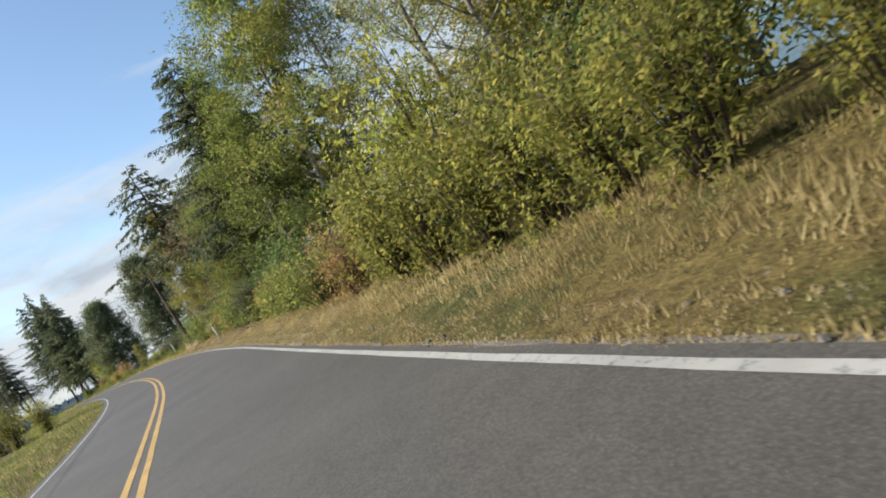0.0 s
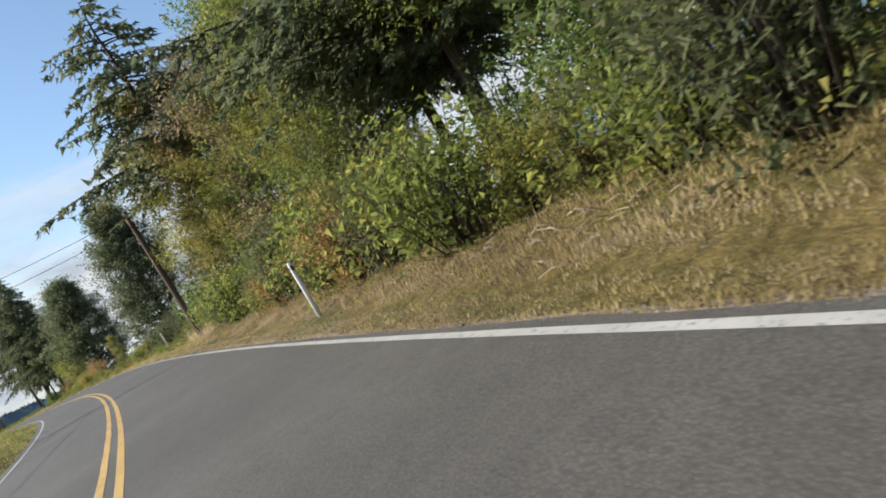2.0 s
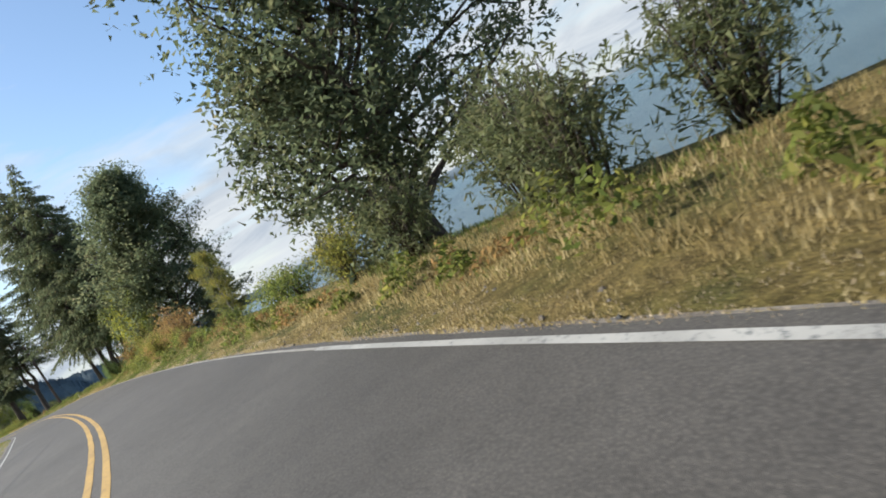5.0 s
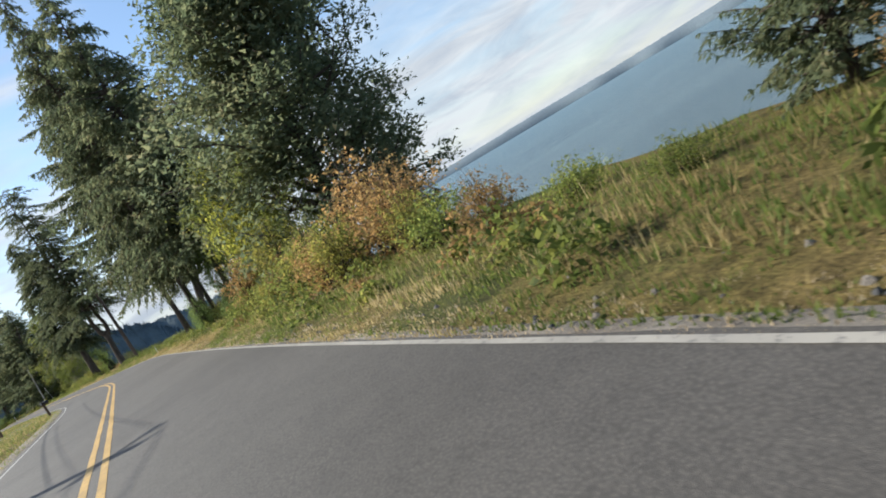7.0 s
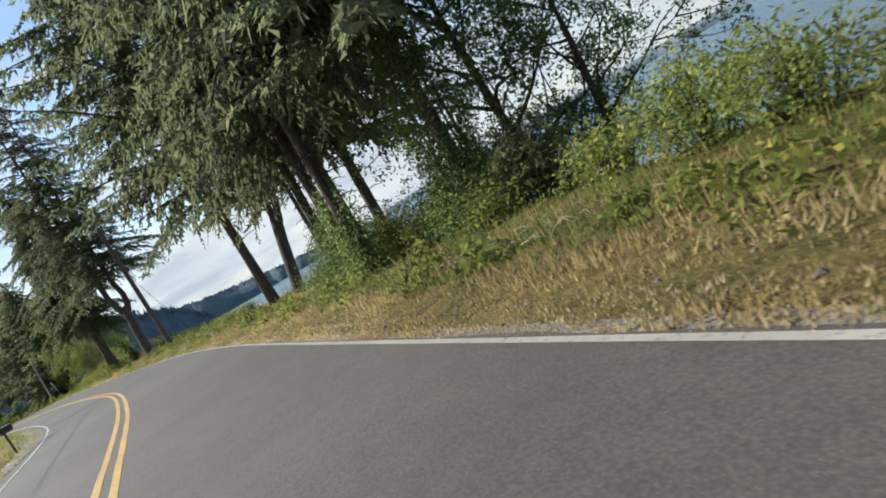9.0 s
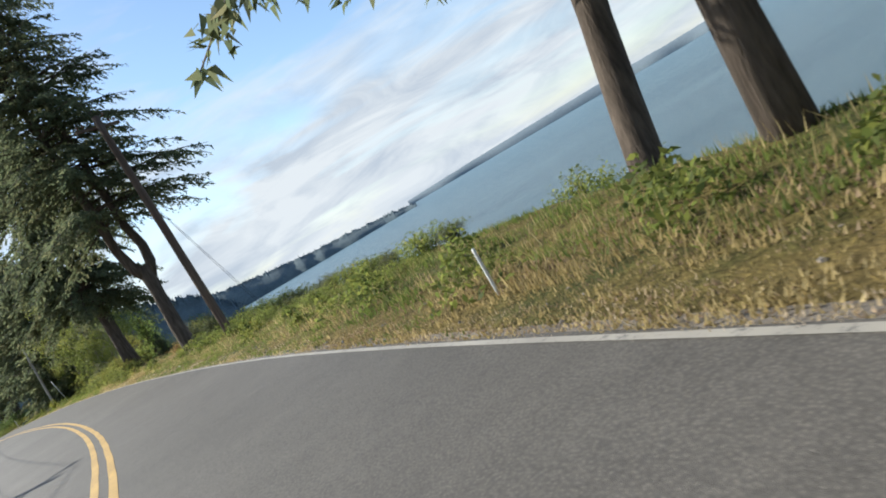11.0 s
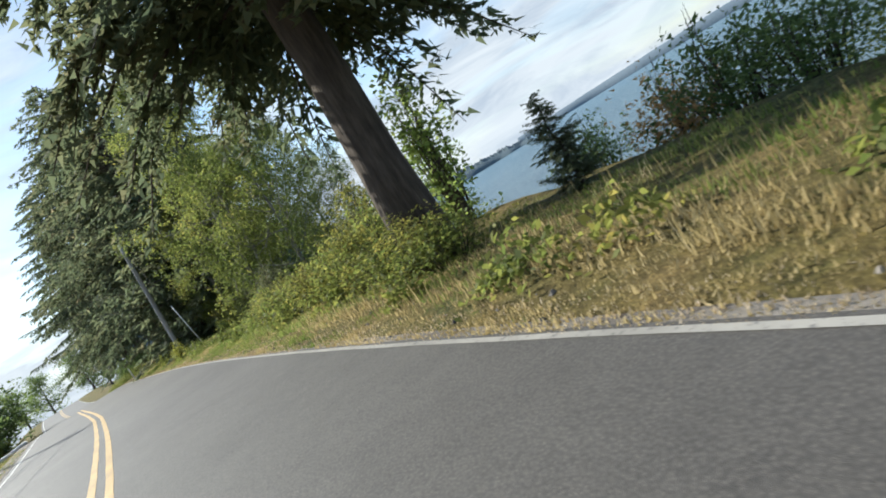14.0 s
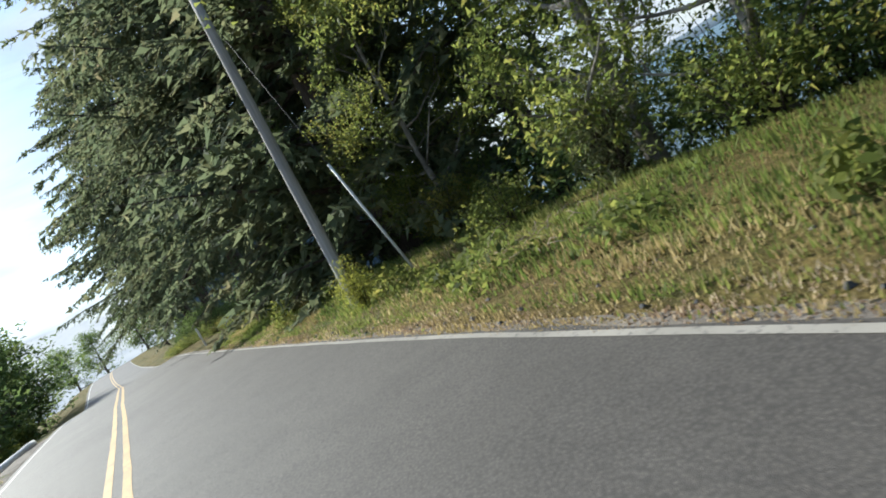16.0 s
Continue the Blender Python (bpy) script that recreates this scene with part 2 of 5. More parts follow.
MAT = {
    "asphalt": asphalt_material(),
    "yellow": paint_material("yellow_paint", (0.52, 0.32, 0.085), (0.28, 0.19, 0.09)),
    "white": paint_material("white_paint", (0.45, 0.43, 0.39), (0.20, 0.20, 0.19)),
    "thin_white": paint_material("thin_white_paint", (0.37, 0.34, 0.29), (0.17, 0.16, 0.145)),
    "soil": turf_material(),
    "gravel": two_scale("gravel", [(0.3, (0.20, 0.17, 0.14)), (0.7, (0.34, 0.30, 0.25))], 1.2, 60.0, 0.95, 0.9, 0.03, fine=0.8),
    "tar": two_scale("tar", [(0.3, (0.030, 0.030, 0.030)), (0.7, (0.05, 0.05, 0.05))], 2.0, 40.0, 0.6, 0.3, 0.01),
    "water": water_material(),
    "bark": two_scale("bark", [(0.3, (0.06, 0.045, 0.035)), (0.7, (0.14, 0.11, 0.085))], 3.0, 12.0, 0.95, 0.9, 0.06, stretch=(1, 1, 0.18), fine=0.8),
    "alder_bark": two_scale("alder_bark", [(0.35, (0.14, 0.12, 0.10)), (0.65, (0.36, 0.33, 0.29))], 2.0, 16.0, 0.9, 0.6, 0.03, fine=0.6),
    "pole_wood": two_scale("pole_wood", [(0.3, (0.075, 0.052, 0.038)), (0.7, (0.165, 0.115, 0.083))], 2.5, 20.0, 0.9, 0.7, 0.02, stretch=(1, 1, 0.06), fine=0.7),
    "grey_wood": two_scale("grey_wood", [(0.3, (0.25, 0.23, 0.21)), (0.7, (0.43, 0.41, 0.38))], 2.5, 20.0, 0.9, 0.7, 0.02, stretch=(1, 1, 0.06), fine=0.6),
    "post_white": two_scale("post_white", [(0.3, (0.62, 0.60, 0.56)), (0.7, (0.80, 0.79, 0.76))], 3.0, 30.0, 0.55, 0.2, 0.005, fine=0.25),
    "straw_board": two_scale("weathered_board", [(0.3, (0.30, 0.27, 0.21)), (0.7, (0.45, 0.41, 0.33))], 3.0, 40.0, 0.8, 0.4, 0.004, stretch=(0.1, 1, 1), fine=0.5),
    "twig": two_scale("dead_wood", [(0.3, (0.24, 0.18, 0.12)), (0.7, (0.40, 0.33, 0.24))], 3.0, 30.0, 0.9, 0.3, 0.004, fine=0.4),
    "cable": two_scale("cable", [(0.3, (0.02, 0.02, 0.02)), (0.7, (0.05, 0.05, 0.05))], 2.0, 9.0, 0.6, 0.1, 0.002),
    "glass_brown": two_scale("insulator", [(0.3, (0.10, 0.05, 0.03)), (0.7, (0.16, 0.09, 0.05))], 5.0, 20.0, 0.2, 0.1, 0.002),
    # distance haze is mixed into the base colours of these two
    "far_hill": two_scale("haze_tinted_shore", [(0.3, (0.155, 0.195, 0.225)), (0.7, (0.19, 0.23, 0.255))], 0.01, 0.1, 1.0, 0.3, 2.0, fine=0.3),
    "hill": two_scale("haze_tinted_forest", [(0.3, (0.09, 0.125, 0.145)), (0.7, (0.14, 0.175, 0.185))], 0.03, 0.25, 1.0, 0.8, 3.0, fine=0.5),
    "leaf_green": leaf_material("leaf_green", [(0.0, (0.062, 0.090, 0.020)), (0.4, (0.128, 0.160, 0.031)), (0.75, (0.225, 0.232, 0.042)), (1.0, (0.390, 0.310, 0.062))], 0.52),
    "leaf_yellow": leaf_material("leaf_yellow", [(0.0, (0.085, 0.100, 0.022)), (0.4, (0.165, 0.172, 0.030)), (0.75, (0.285, 0.240, 0.042)), (1.0, (0.440, 0.285, 0.055))], 0.5),
    "leaf_dark": leaf_material("leaf_dark", [(0.0, (0.055, 0.088, 0.028)), (0.5, (0.105, 0.150, 0.040)), (0.9, (0.180, 0.222, 0.052)), (1.0, (0.314, 0.284, 0.090))]),
    "leaf_pale": leaf_material("leaf_pale", [(0.0, (0.12, 0.14, 0.06)), (0.5, (0.22, 0.23, 0.10)), (1.0, (0.36, 0.33, 0.15))]),
    "leaf_fresh": leaf_material("leaf_fresh", [(0.0, (0.07, 0.11, 0.025)), (0.5, (0.15, 0.20, 0.04)), (1.0, (0.26, 0.28, 0.06))], 0.55),
    "leaf_bright": leaf_material("leaf_bright", [(0.0, (0.15, 0.18, 0.025)), (0.5, (0.28, 0.29, 0.035)), (1.0, (0.44, 0.37, 0.055))], 0.55),
    "leaf_broom": leaf_material("leaf_broom", [(0.0, (0.074, 0.084, 0.041)), (0.5, (0.128, 0.146, 0.057)), (0.85, (0.189, 0.176, 0.081)), (1.0, (0.270, 0.216, 0.108))], 0.3),
    "leaf_plum": leaf_material("leaf_plum", [(0.0, (0.102, 0.074, 0.041)), (0.5, (0.178, 0.138, 0.070)), (0.8, (0.242, 0.150, 0.080)), (1.0, (0.204, 0.204, 0.060))]),
    "leaf_rust": leaf_material("leaf_rust", [(0.0, (0.13, 0.11, 0.035)), (0.35, (0.24, 0.16, 0.05)), (0.7, (0.33, 0.180, 0.060)), (1.0, (0.29, 0.23, 0.05))]),
    "needle": leaf_material("needle", [(0.0, (0.060, 0.082, 0.046)), (0.5, (0.110, 0.132, 0.066)), (0.85, (0.165, 0.165, 0.080)), (1.0, (0.22, 0.18, 0.10))], 0.45, 0.8, 0.1),
    "dry_grass": leaf_material("dry_grass", [(0.0, (0.185, 0.140, 0.045)), (0.35, (0.310, 0.232, 0.088)), (0.7, (0.455, 0.352, 0.148)), (1.0, (0.600, 0.480, 0.260))], 0.35, 0.7),
    "litter": leaf_material("litter", [(0.0, (0.16, 0.108, 0.062)), (0.5, (0.31, 0.21, 0.125)), (1.0, (0.46, 0.34, 0.215))], 0.25, 0.8),
    "straw": leaf_material("straw", [(0.0, (0.24, 0.17, 0.09)), (0.5, (0.42, 0.32, 0.19)), (1.0, (0.60, 0.50, 0.36))], 0.3, 0.7),
    "fresh_grass": leaf_material("fresh_grass", [(0.0, (0.07, 0.105, 0.02)), (0.5, (0.135, 0.175, 0.03)), (1.0, (0.28, 0.25, 0.07))], 0.4, 0.6),
}

# ------------------------------------------------------------------ the lie of the land
# heading of the road in degrees to the left of +y, and its height, by metres along it
ALONG = (-400, 0, 20, 40, 60, 80, 100, 120, 140, 160, 180, 200, 220, 240, 290, 340, 420, 1200)
HEADING = (0.3, 0.26, -0.47, 2.41, 5.1, 8.46, 14.55, 16.82, 17.29, 20.15, 27.17, 32.5, 34.6, 36.0, 38.5, 36.0, 30.0, 30.0)
Z_ALONG = (-400, 0, 20, 40, 60, 80, 100, 120, 140, 160, 180, 200, 220, 236, 250, 262, 276, 300, 340, 420, 1200)
Z_ROAD = (-1.0, 0.0, 0.11, 0.38, 0.70, 1.11, 1.48, 1.86, 2.07, 2.27, 2.46, 3.01, 3.50, 3.80, 4.05, 4.10, 3.60, 4.2, 6.0, 7.0, 7.0)
LINE_R, LINE_C, LINE_L = 2.25, -1.07, -4.15
EDGE_R, EDGE_L = 2.42, -4.45
SEA = -9.0

STEP = 0.5
_s = np.arange(-400, 1200, STEP)
_h = np.radians(np.interp(_s, ALONG, HEADING))
_k = np.ones(25) / 25
_h = np.convolve(np.pad(_h, 12, mode="edge"), _k, mode="valid")
_x, _y = np.cumsum(-np.sin(_h)) * STEP, np.cumsum(np.cos(_h)) * STEP
_i0 = int(400 / STEP)
_x, _y = _x - _x[_i0], _y - _y[_i0]
_z = np.convolve(np.pad(np.interp(_s, Z_ALONG, Z_ROAD), 20, mode="edge"), np.ones(41) / 41, mode="valid")


def smooth(a, b, v):
    f = np.clip((np.asarray(v, float) - a) / (b - a), 0, 1)
    return f * f * (3 - 2 * f)


def on_plan(s, u):
    """x, y of a place s metres along the road and u to its right."""
    h = np.interp(s, _s, _h)
    u = u + np.interp(s, (-20, 2, 12, 25, 45, 65, 80, 115, 130, 141, 150, 160, 180, 200, 210, 220, 228, 240), (-0.29, -0.29, -0.14, 0.0, 0.05, 0.03, 0.0, -0.03, 0.0, 0.05, 0.2, 0.22, 0.16, 0.26, 0.3, 0.29, 0.13, -0.08))
    return np.interp(s, _s, _x) + np.cos(h) * u, np.interp(s, _s, _y) + np.sin(h) * u


def wave(x, y, f, seed=0.0):
    return (np.sin(x * f + seed) * np.cos(y * f * 1.13 - 1.7 * seed) + 0.6 * np.sin(x * f * 2.3 + y * f * 1.9 + seed * 3)
            + 0.35 * np.sin(y * f * 4.7 - x * f * 3.1 + seed)) / 1.95


def height(s, u):
    """Height of the ground beside and under the road."""
    s, u = np.asarray(s, float), np.asarray(u, float)
    z = np.interp(s, _s, _z)
    bank = 1 - smooth(66, 84, s)                       # a low bank along the first stretch
    r = np.maximum(u - EDGE_R, 0)
    right = 0.28 * bank * smooth(0.3, 2.6, r) + 0.10 * smooth(0.2, 1.4, r)
    shelf = 4.2 + 3.5 * bank + 1.0 * wave(s, s * 0, 0.07)
    right = right - np.maximum(r - shelf, 0) * (0.52 - 0.12 * bank)
    l = np.maximum(EDGE_L - u, 0)
    drop = smooth(190, 225, s)
    left = 0.22 * smooth(0.3, 1.6, l) * (1 - drop) - drop * 2.6 * smooth(0.8, 11.0, l) + 0.035 * np.clip(l - 12, 0, 45) * (1 - drop)
    rough = 0.10 * wave(s, u, 0.9, 1.0) * (smooth(0.3, 2.0, r) + smooth(0.3, 2.0, l)) + 0.5 * wave(s, u, 0.12, 2.0) * (smooth(8, 20, r) + smooth(8, 25, l))
    return np.maximum(z - 0.03 * (np.abs(u - LINE_C) > 4.0) + right + left + rough, SEA - 6.0)


def at(s, u, lift=0.0):
    x, y = on_plan(s, u)
    return Vector((float(x), float(y), float(height(s, u)) + lift))


# ------------------------------------------------------------------ mesh helpers
def mesh_from(name, verts, faces, material):
    me = bpy.data.meshes.new(name)
    me.from_pydata([tuple(v) for v in verts], [], [tuple(f) for f in faces])
    me.materials.append(material)
    me.update()
    return me


def quads_mesh(name, corners, material):
    """corners: n x k x 3 array, each row one loose face of k corners."""
    n, k = corners.shape[:2]
    me = bpy.data.meshes.new(name)
    me.vertices.add(n * k)
    me.vertices.foreach_set("co", np.asarray(corners, np.float32).ravel())
    me.loops.add(n * k)
    me.loops.foreach_set("vertex_index", np.arange(n * k, dtype=np.int32))
    me.polygons.add(n)
    me.polygons.foreach_set("loop_start", np.arange(0, n * k, k, dtype=np.int32))
    me.polygons.foreach_set("loop_total", np.full(n, k, dtype=np.int32))
    me.materials.append(material)
    me.update(calc_edges=True)
    return me


def sheet(name, ss, us, zfun, material, plan=on_plan):
    """A grid over metres along and across the road."""
    S_, U_ = np.meshgrid(np.asarray(ss, float), np.asarray(us, float), indexing="ij")
    X, Y = plan(S_, U_)
    Z = zfun(S_, U_)
    verts = np.stack([X, Y, Z], -1).reshape(-1, 3)
    nu = len(us)
    faces = [(i * nu + j, i * nu + j + 1, (i + 1) * nu + j + 1, (i + 1) * nu + j)
             for i in range(len(ss) - 1) for j in range(nu - 1)]
    me = mesh_from(name, verts, faces, material)
    me.polygons.foreach_set("use_smooth", [True] * len(faces))
    return me


def part(name, me, parent, label="", m=None):
    ob = new(name, me)
    ob.parent = parent
    if m is not None:
        ob.matrix_basis = m
    if label:
        ob["label"] = label
    return ob


def tube(points, radii, sides=7, wobble=0.0, rnd=None):
    """Verts and faces of a tapered tube along a line of points."""
    verts, faces = [], []
    pts = [Vector(p) for p in points]
    for i, p in enumerate(pts):
        d = (pts[min(i + 1, len(pts) - 1)] - pts[max(i - 1, 0)]).normalized()
        a = d.orthogonal().normalized()
        if i:
            a = (prev - d * prev.dot(d)).normalized()
        prev = a
        b = d.cross(a)
        for k in range(sides):
            g = 2 * math.pi * k / sides
            r = radii[i] * (1 + (rnd.uniform(-wobble, wobble) if rnd else 0))
            verts.append(p + a * math.cos(g) * r + b * math.sin(g) * r)
    for i in range(len(pts) - 1):
        for k in range(sides):
            q = (k + 1) % sides
            faces.append((i * sides + k, i * sides + q, (i + 1) * sides + q, (i + 1) * sides + k))
    n = len(verts)
    verts += [pts[0], pts[-1]]
    for k in range(sides):
        q = (k + 1) % sides
        faces.append((q, k, n))
        faces.append(((len(pts) - 1) * sides + k, (len(pts) - 1) * sides + q, n + 1))
    return verts, faces


def tubes_mesh(name, list_of, material):
    verts, faces = [], []
    for v, f in list_of:
        o = len(verts)
        verts += v
        faces += [tuple(i + o for i in q) for q in f]
    me = mesh_from(name, verts, faces, material)
    me.polygons.foreach_set("use_smooth", [True] * len(faces))
    return me


def leaf_quads(rng, centres, size, flat=0.45, long=1.5):
    """A loose pointed leaf at each centre, with a free tilt; n x 4 x 3."""
    n = len(centres)
    nrm = rng.normal(size=(n, 3))
    nrm[:, 2] = np.abs(nrm[:, 2]) + flat
    nrm /= np.linalg.norm(nrm, axis=1)[:, None]
    axis = rng.normal(size=(n, 3))
    axis -= nrm * (axis * nrm).sum(1)[:, None]
    axis /= np.linalg.norm(axis, axis=1)[:, None]
    side = np.cross(nrm, axis)
    sz = size * rng.uniform(0.6, 1.3, n)[:, None]
    fold = nrm * sz * rng.uniform(-0.15, 0.3, n)[:, None]
    return np.stack([centres - axis * sz * 0.5 * long, centres + side * sz * 0.45 + fold,
                     centres + axis * sz * 0.5 * long, centres - side * sz * 0.45 + fold], 1)


def leaf_tris(rng, centres, size, flat=0.45, long=1.5):
    """The same for small leaves: loose pointed triangles; n x 3 x 3."""
    n = len(centres)
    nrm = rng.normal(size=(n, 3))
    nrm[:, 2] = np.abs(nrm[:, 2]) + flat
    axis = rng.normal(size=(n, 3))
    side = np.cross(nrm, axis)
    side /= np.linalg.norm(side, axis=1)[:, None]
    axis = np.cross(side, nrm)
    axis /= np.linalg.norm(axis, axis=1)[:, None]
    sz = size * rng.uniform(0.6, 1.35, n)[:, None]
    return np.stack([centres - axis * sz * 0.4 * long + side * sz * 0.42, centres + axis * sz * 0.6 * long, centres - axis * sz * 0.4 * long - side * sz * 0.42], 1)


# ------------------------------------------------------------------ ground, sea, far land
us = np.concatenate([[-900, -500, -300, -200, -140, -100, -75, -55], np.arange(-45, -10, 3.5), np.arange(-10, -4.6, 0.6),
                     [-4.45, -4.2, -3, -1, 1, 2.2, 2.37, 2.6], np.arange(2.9, 10, 0.45), np.arange(10, 40, 2.5), [45, 55, 70]])
ss = np.concatenate([[-400, -250, -150, -90, -60], np.arange(-45, 0, 3.0), np.arange(0, 262, 1.0), np.arange(262, 420, 6.0), [450, 520, 620, 760, 920, 1190]])


def land_plan(s, u):
    """Along the road near it; far to the left the rows run side by side."""
    x, y = on_plan(s, np.maximum(u, -75))
    far = np.minimum(u + 75, 0)
    return x + far * math.cos(radians(20)), y + far * math.sin(radians(20))


ground = new("ground", sheet("ground", ss, us, lambda s, u: height(s, u) - 0.05 * ((u > EDGE_L) & (u < EDGE_R)), MAT["soil"], land_plan))
tagged(ground, "dry roadside turf sloping down towards the sea", "ground", kind="structure")

road_u = np.linspace(EDGE_L, EDGE_R, 13)


def tuck(s):
    """How far the verge creeps in over the asphalt past the first bend."""
    return 0.09 * smooth(84, 94, s)


def road_plan(s, u):
    e = np.where(u <= EDGE_L + 0.01, -0.04 - 0.07 * wave(s, s * 0, 1.7, 3), 0) + np.where(u >= EDGE_R - 0.01, 0.01 + 0.05 * wave(s, s * 0, 1.9, 5) + 0.22 * smooth(56, 62, s) * (1 - smooth(73, 79, s)) - tuck(s), 0)
    return on_plan(s, u + e)


road = new("road", sheet("road", np.arange(-60, 420, 0.8), road_u, lambda s, u: np.interp(s, _s, _z) + 0.0 * u, MAT["asphalt"], road_plan))
tagged(road, "worn grey asphalt of a narrow two-lane country road", "road", kind="structure")

gravel = new("gravel_shoulder", sheet("gravel_shoulder", np.arange(-60, 300, 0.8), [EDGE_R - 0.15, EDGE_R + 0.02, EDGE_R + 0.25, EDGE_R + 0.5],
                                      lambda s, u: np.interp(s, _s, _z) + np.where(u > EDGE_R + 0.4, -0.25, np.where(u > EDGE_R + 0.2, -0.02, np.where(u > EDGE_R, -0.012, -0.03))), MAT["gravel"], lambda s, u: on_plan(s, u - tuck(s))))
tagged(gravel, "thin strip of gravel along the asphalt edge", "gravel", kind="structure")


def line_strip(name, u0, width, material, label, s0=-60, s1=420):
    def plan(s, u):
        return on_plan(s, u + 0.012 * wave(s, u, 2.3, u0))
    ob = new(name, sheet(name, np.arange(s0, s1, 0.8), [u0 - width / 2, u0 + width / 2], lambda s, u: np.interp(s, _s, _z) + 0.005, material, plan))
    return tagged(ob, label, "road marking", kind="structure")


left_gravel = new("gravel_shoulder", sheet("gravel_shoulder", np.arange(90, 250, 0.8), [EDGE_L - 1.05, EDGE_L - 0.7, EDGE_L - 0.3, EDGE_L - 0.02, EDGE_L + 0.1],
                                           lambda s, u: np.interp(s, _s, _z) + np.where(u < EDGE_L - 0.9, -0.25, np.where(u < EDGE_L - 0.5, 0.085, np.where(u < EDGE_L, 0.03, -0.03))), MAT["gravel"]))
tagged(left_gravel, "strip of pale gravel beside the asphalt edge", "gravel", kind="structure")

line_strip("edge_line", LINE_R, 0.105, MAT["white"], "worn white edge line on grey asphalt", -60, 85.0)
line_strip("edge_line", LINE_R, 0.075, MAT["thin_white"], "thin, half worn away white edge line on grey asphalt", 84.2, 420)
line_strip("edge_line", LINE_L, 0.09, MAT["white"], "worn white edge line on grey asphalt")
line_strip("centre_line", LINE_C - 0.13, 0.12, MAT["yellow"], "yellow stripe of the double centre line")
line_strip("centre_line", LINE_C + 0.13, 0.12, MAT["yellow"], "yellow stripe of the double centre line")

sea_me = mesh_from("sea", [(-400, -700, SEA), (5000, -3000, SEA), (5000, 6000, SEA), (-900, 6000, SEA), (-200, 400, SEA)], [(0, 1, 2, 3, 4)], MAT["water"])
tagged(new("water", sea_me), "calm grey-blue sea reaching the far shore", "sea", kind="structure")
bed = mesh_from("sea_bed", [(-1500, -2600, SEA - 7), (5000, -3000, SEA - 7), (5000, 6000, SEA - 7), (-1500, 6000, SEA - 7)], [(0, 1, 2, 3)], MAT["gravel"])
tagged(new("sea_bed", bed), "stony sea bed under the water", "ground", kind="structure")


def ridge(name, eye, a0, a1, dist, tops, thick, label, jag=2.0, n=220, seed=1, mat="hill"):
    """A wooded ridge seen across the water: a lumpy solid between two bearings."""
    rnd = np.random.default_rng(seed)
    az = np.radians(np.linspace(a0, a1, n))
    prof = np.interp(np.linspace(0, 1, n), np.linspace(0, 1, len(tops)), tops)
    jagged = np.abs(rnd.normal(size=n)) * jag
    jagged = 0.6 * jagged + 0.9 * np.convolve(np.abs(rnd.normal(size=n)) * jag, np.ones(7) / 7, mode="same")
    verts, faces = [], []
    rowsz = [(0.0, -3.0), (0.02, 0.45), (0.10, 0.88), (0.14, 1.0), (0.35, 0.95), (1.0, 0.6)]
    for back, f in rowsz:
        for k in range(n):
            d = dist + back * thick + 0.004 * dist * math.sin(k * 0.13 + 2.0 * math.sin(k * 0.037))
            h = SEA + (prof[k] + jagged[k] * (f > 0.9)) * f if f > 0 else SEA - 3
            verts.append((eye[0] - math.sin(az[k]) * d, eye[1] + math.cos(az[k]) * d, h))
    for r in range(len(rowsz) - 1):
        for k in range(n - 1):
            faces.append((r * n + k, r * n + k + 1, (r + 1) * n + k + 1, (r + 1) * n + k))
    me = mesh_from(name, verts, faces, MAT[mat])
    me.polygons.foreach_set("use_smooth", [True] * len(faces))
    ob = new(name, me)
    return tagged(ob, label, "hill", kind="structure")


# far land; its blue is air haze painted into the surface colour
ridge("backdrop_headland", (-20, 140), 24.0, -6.4, 1250, [62, 66, 60, 52, 40, 30, 22, 18, 12, 4], 300, "wooded headland across the bay, blue distance haze painted in", 4.0, 520, 3)
ridge("backdrop_point", (-20, 140), 30.0, 10.9, 330, [36, 34, 37, 33, 36, 30, 24, 9], 120, "wooded point of land on the near shore, tinted haze blue", 2.6, 420, 9)
ridge("backdrop_far_shore", (-20, 140), -6.0, -75.0, 2900, [22, 32, 38, 42, 40, 45, 52, 58, 54, 60, 66, 60], 500, "low far shore across the water, pale blue haze painted in", 1.6, 420, 5, "far_hill")

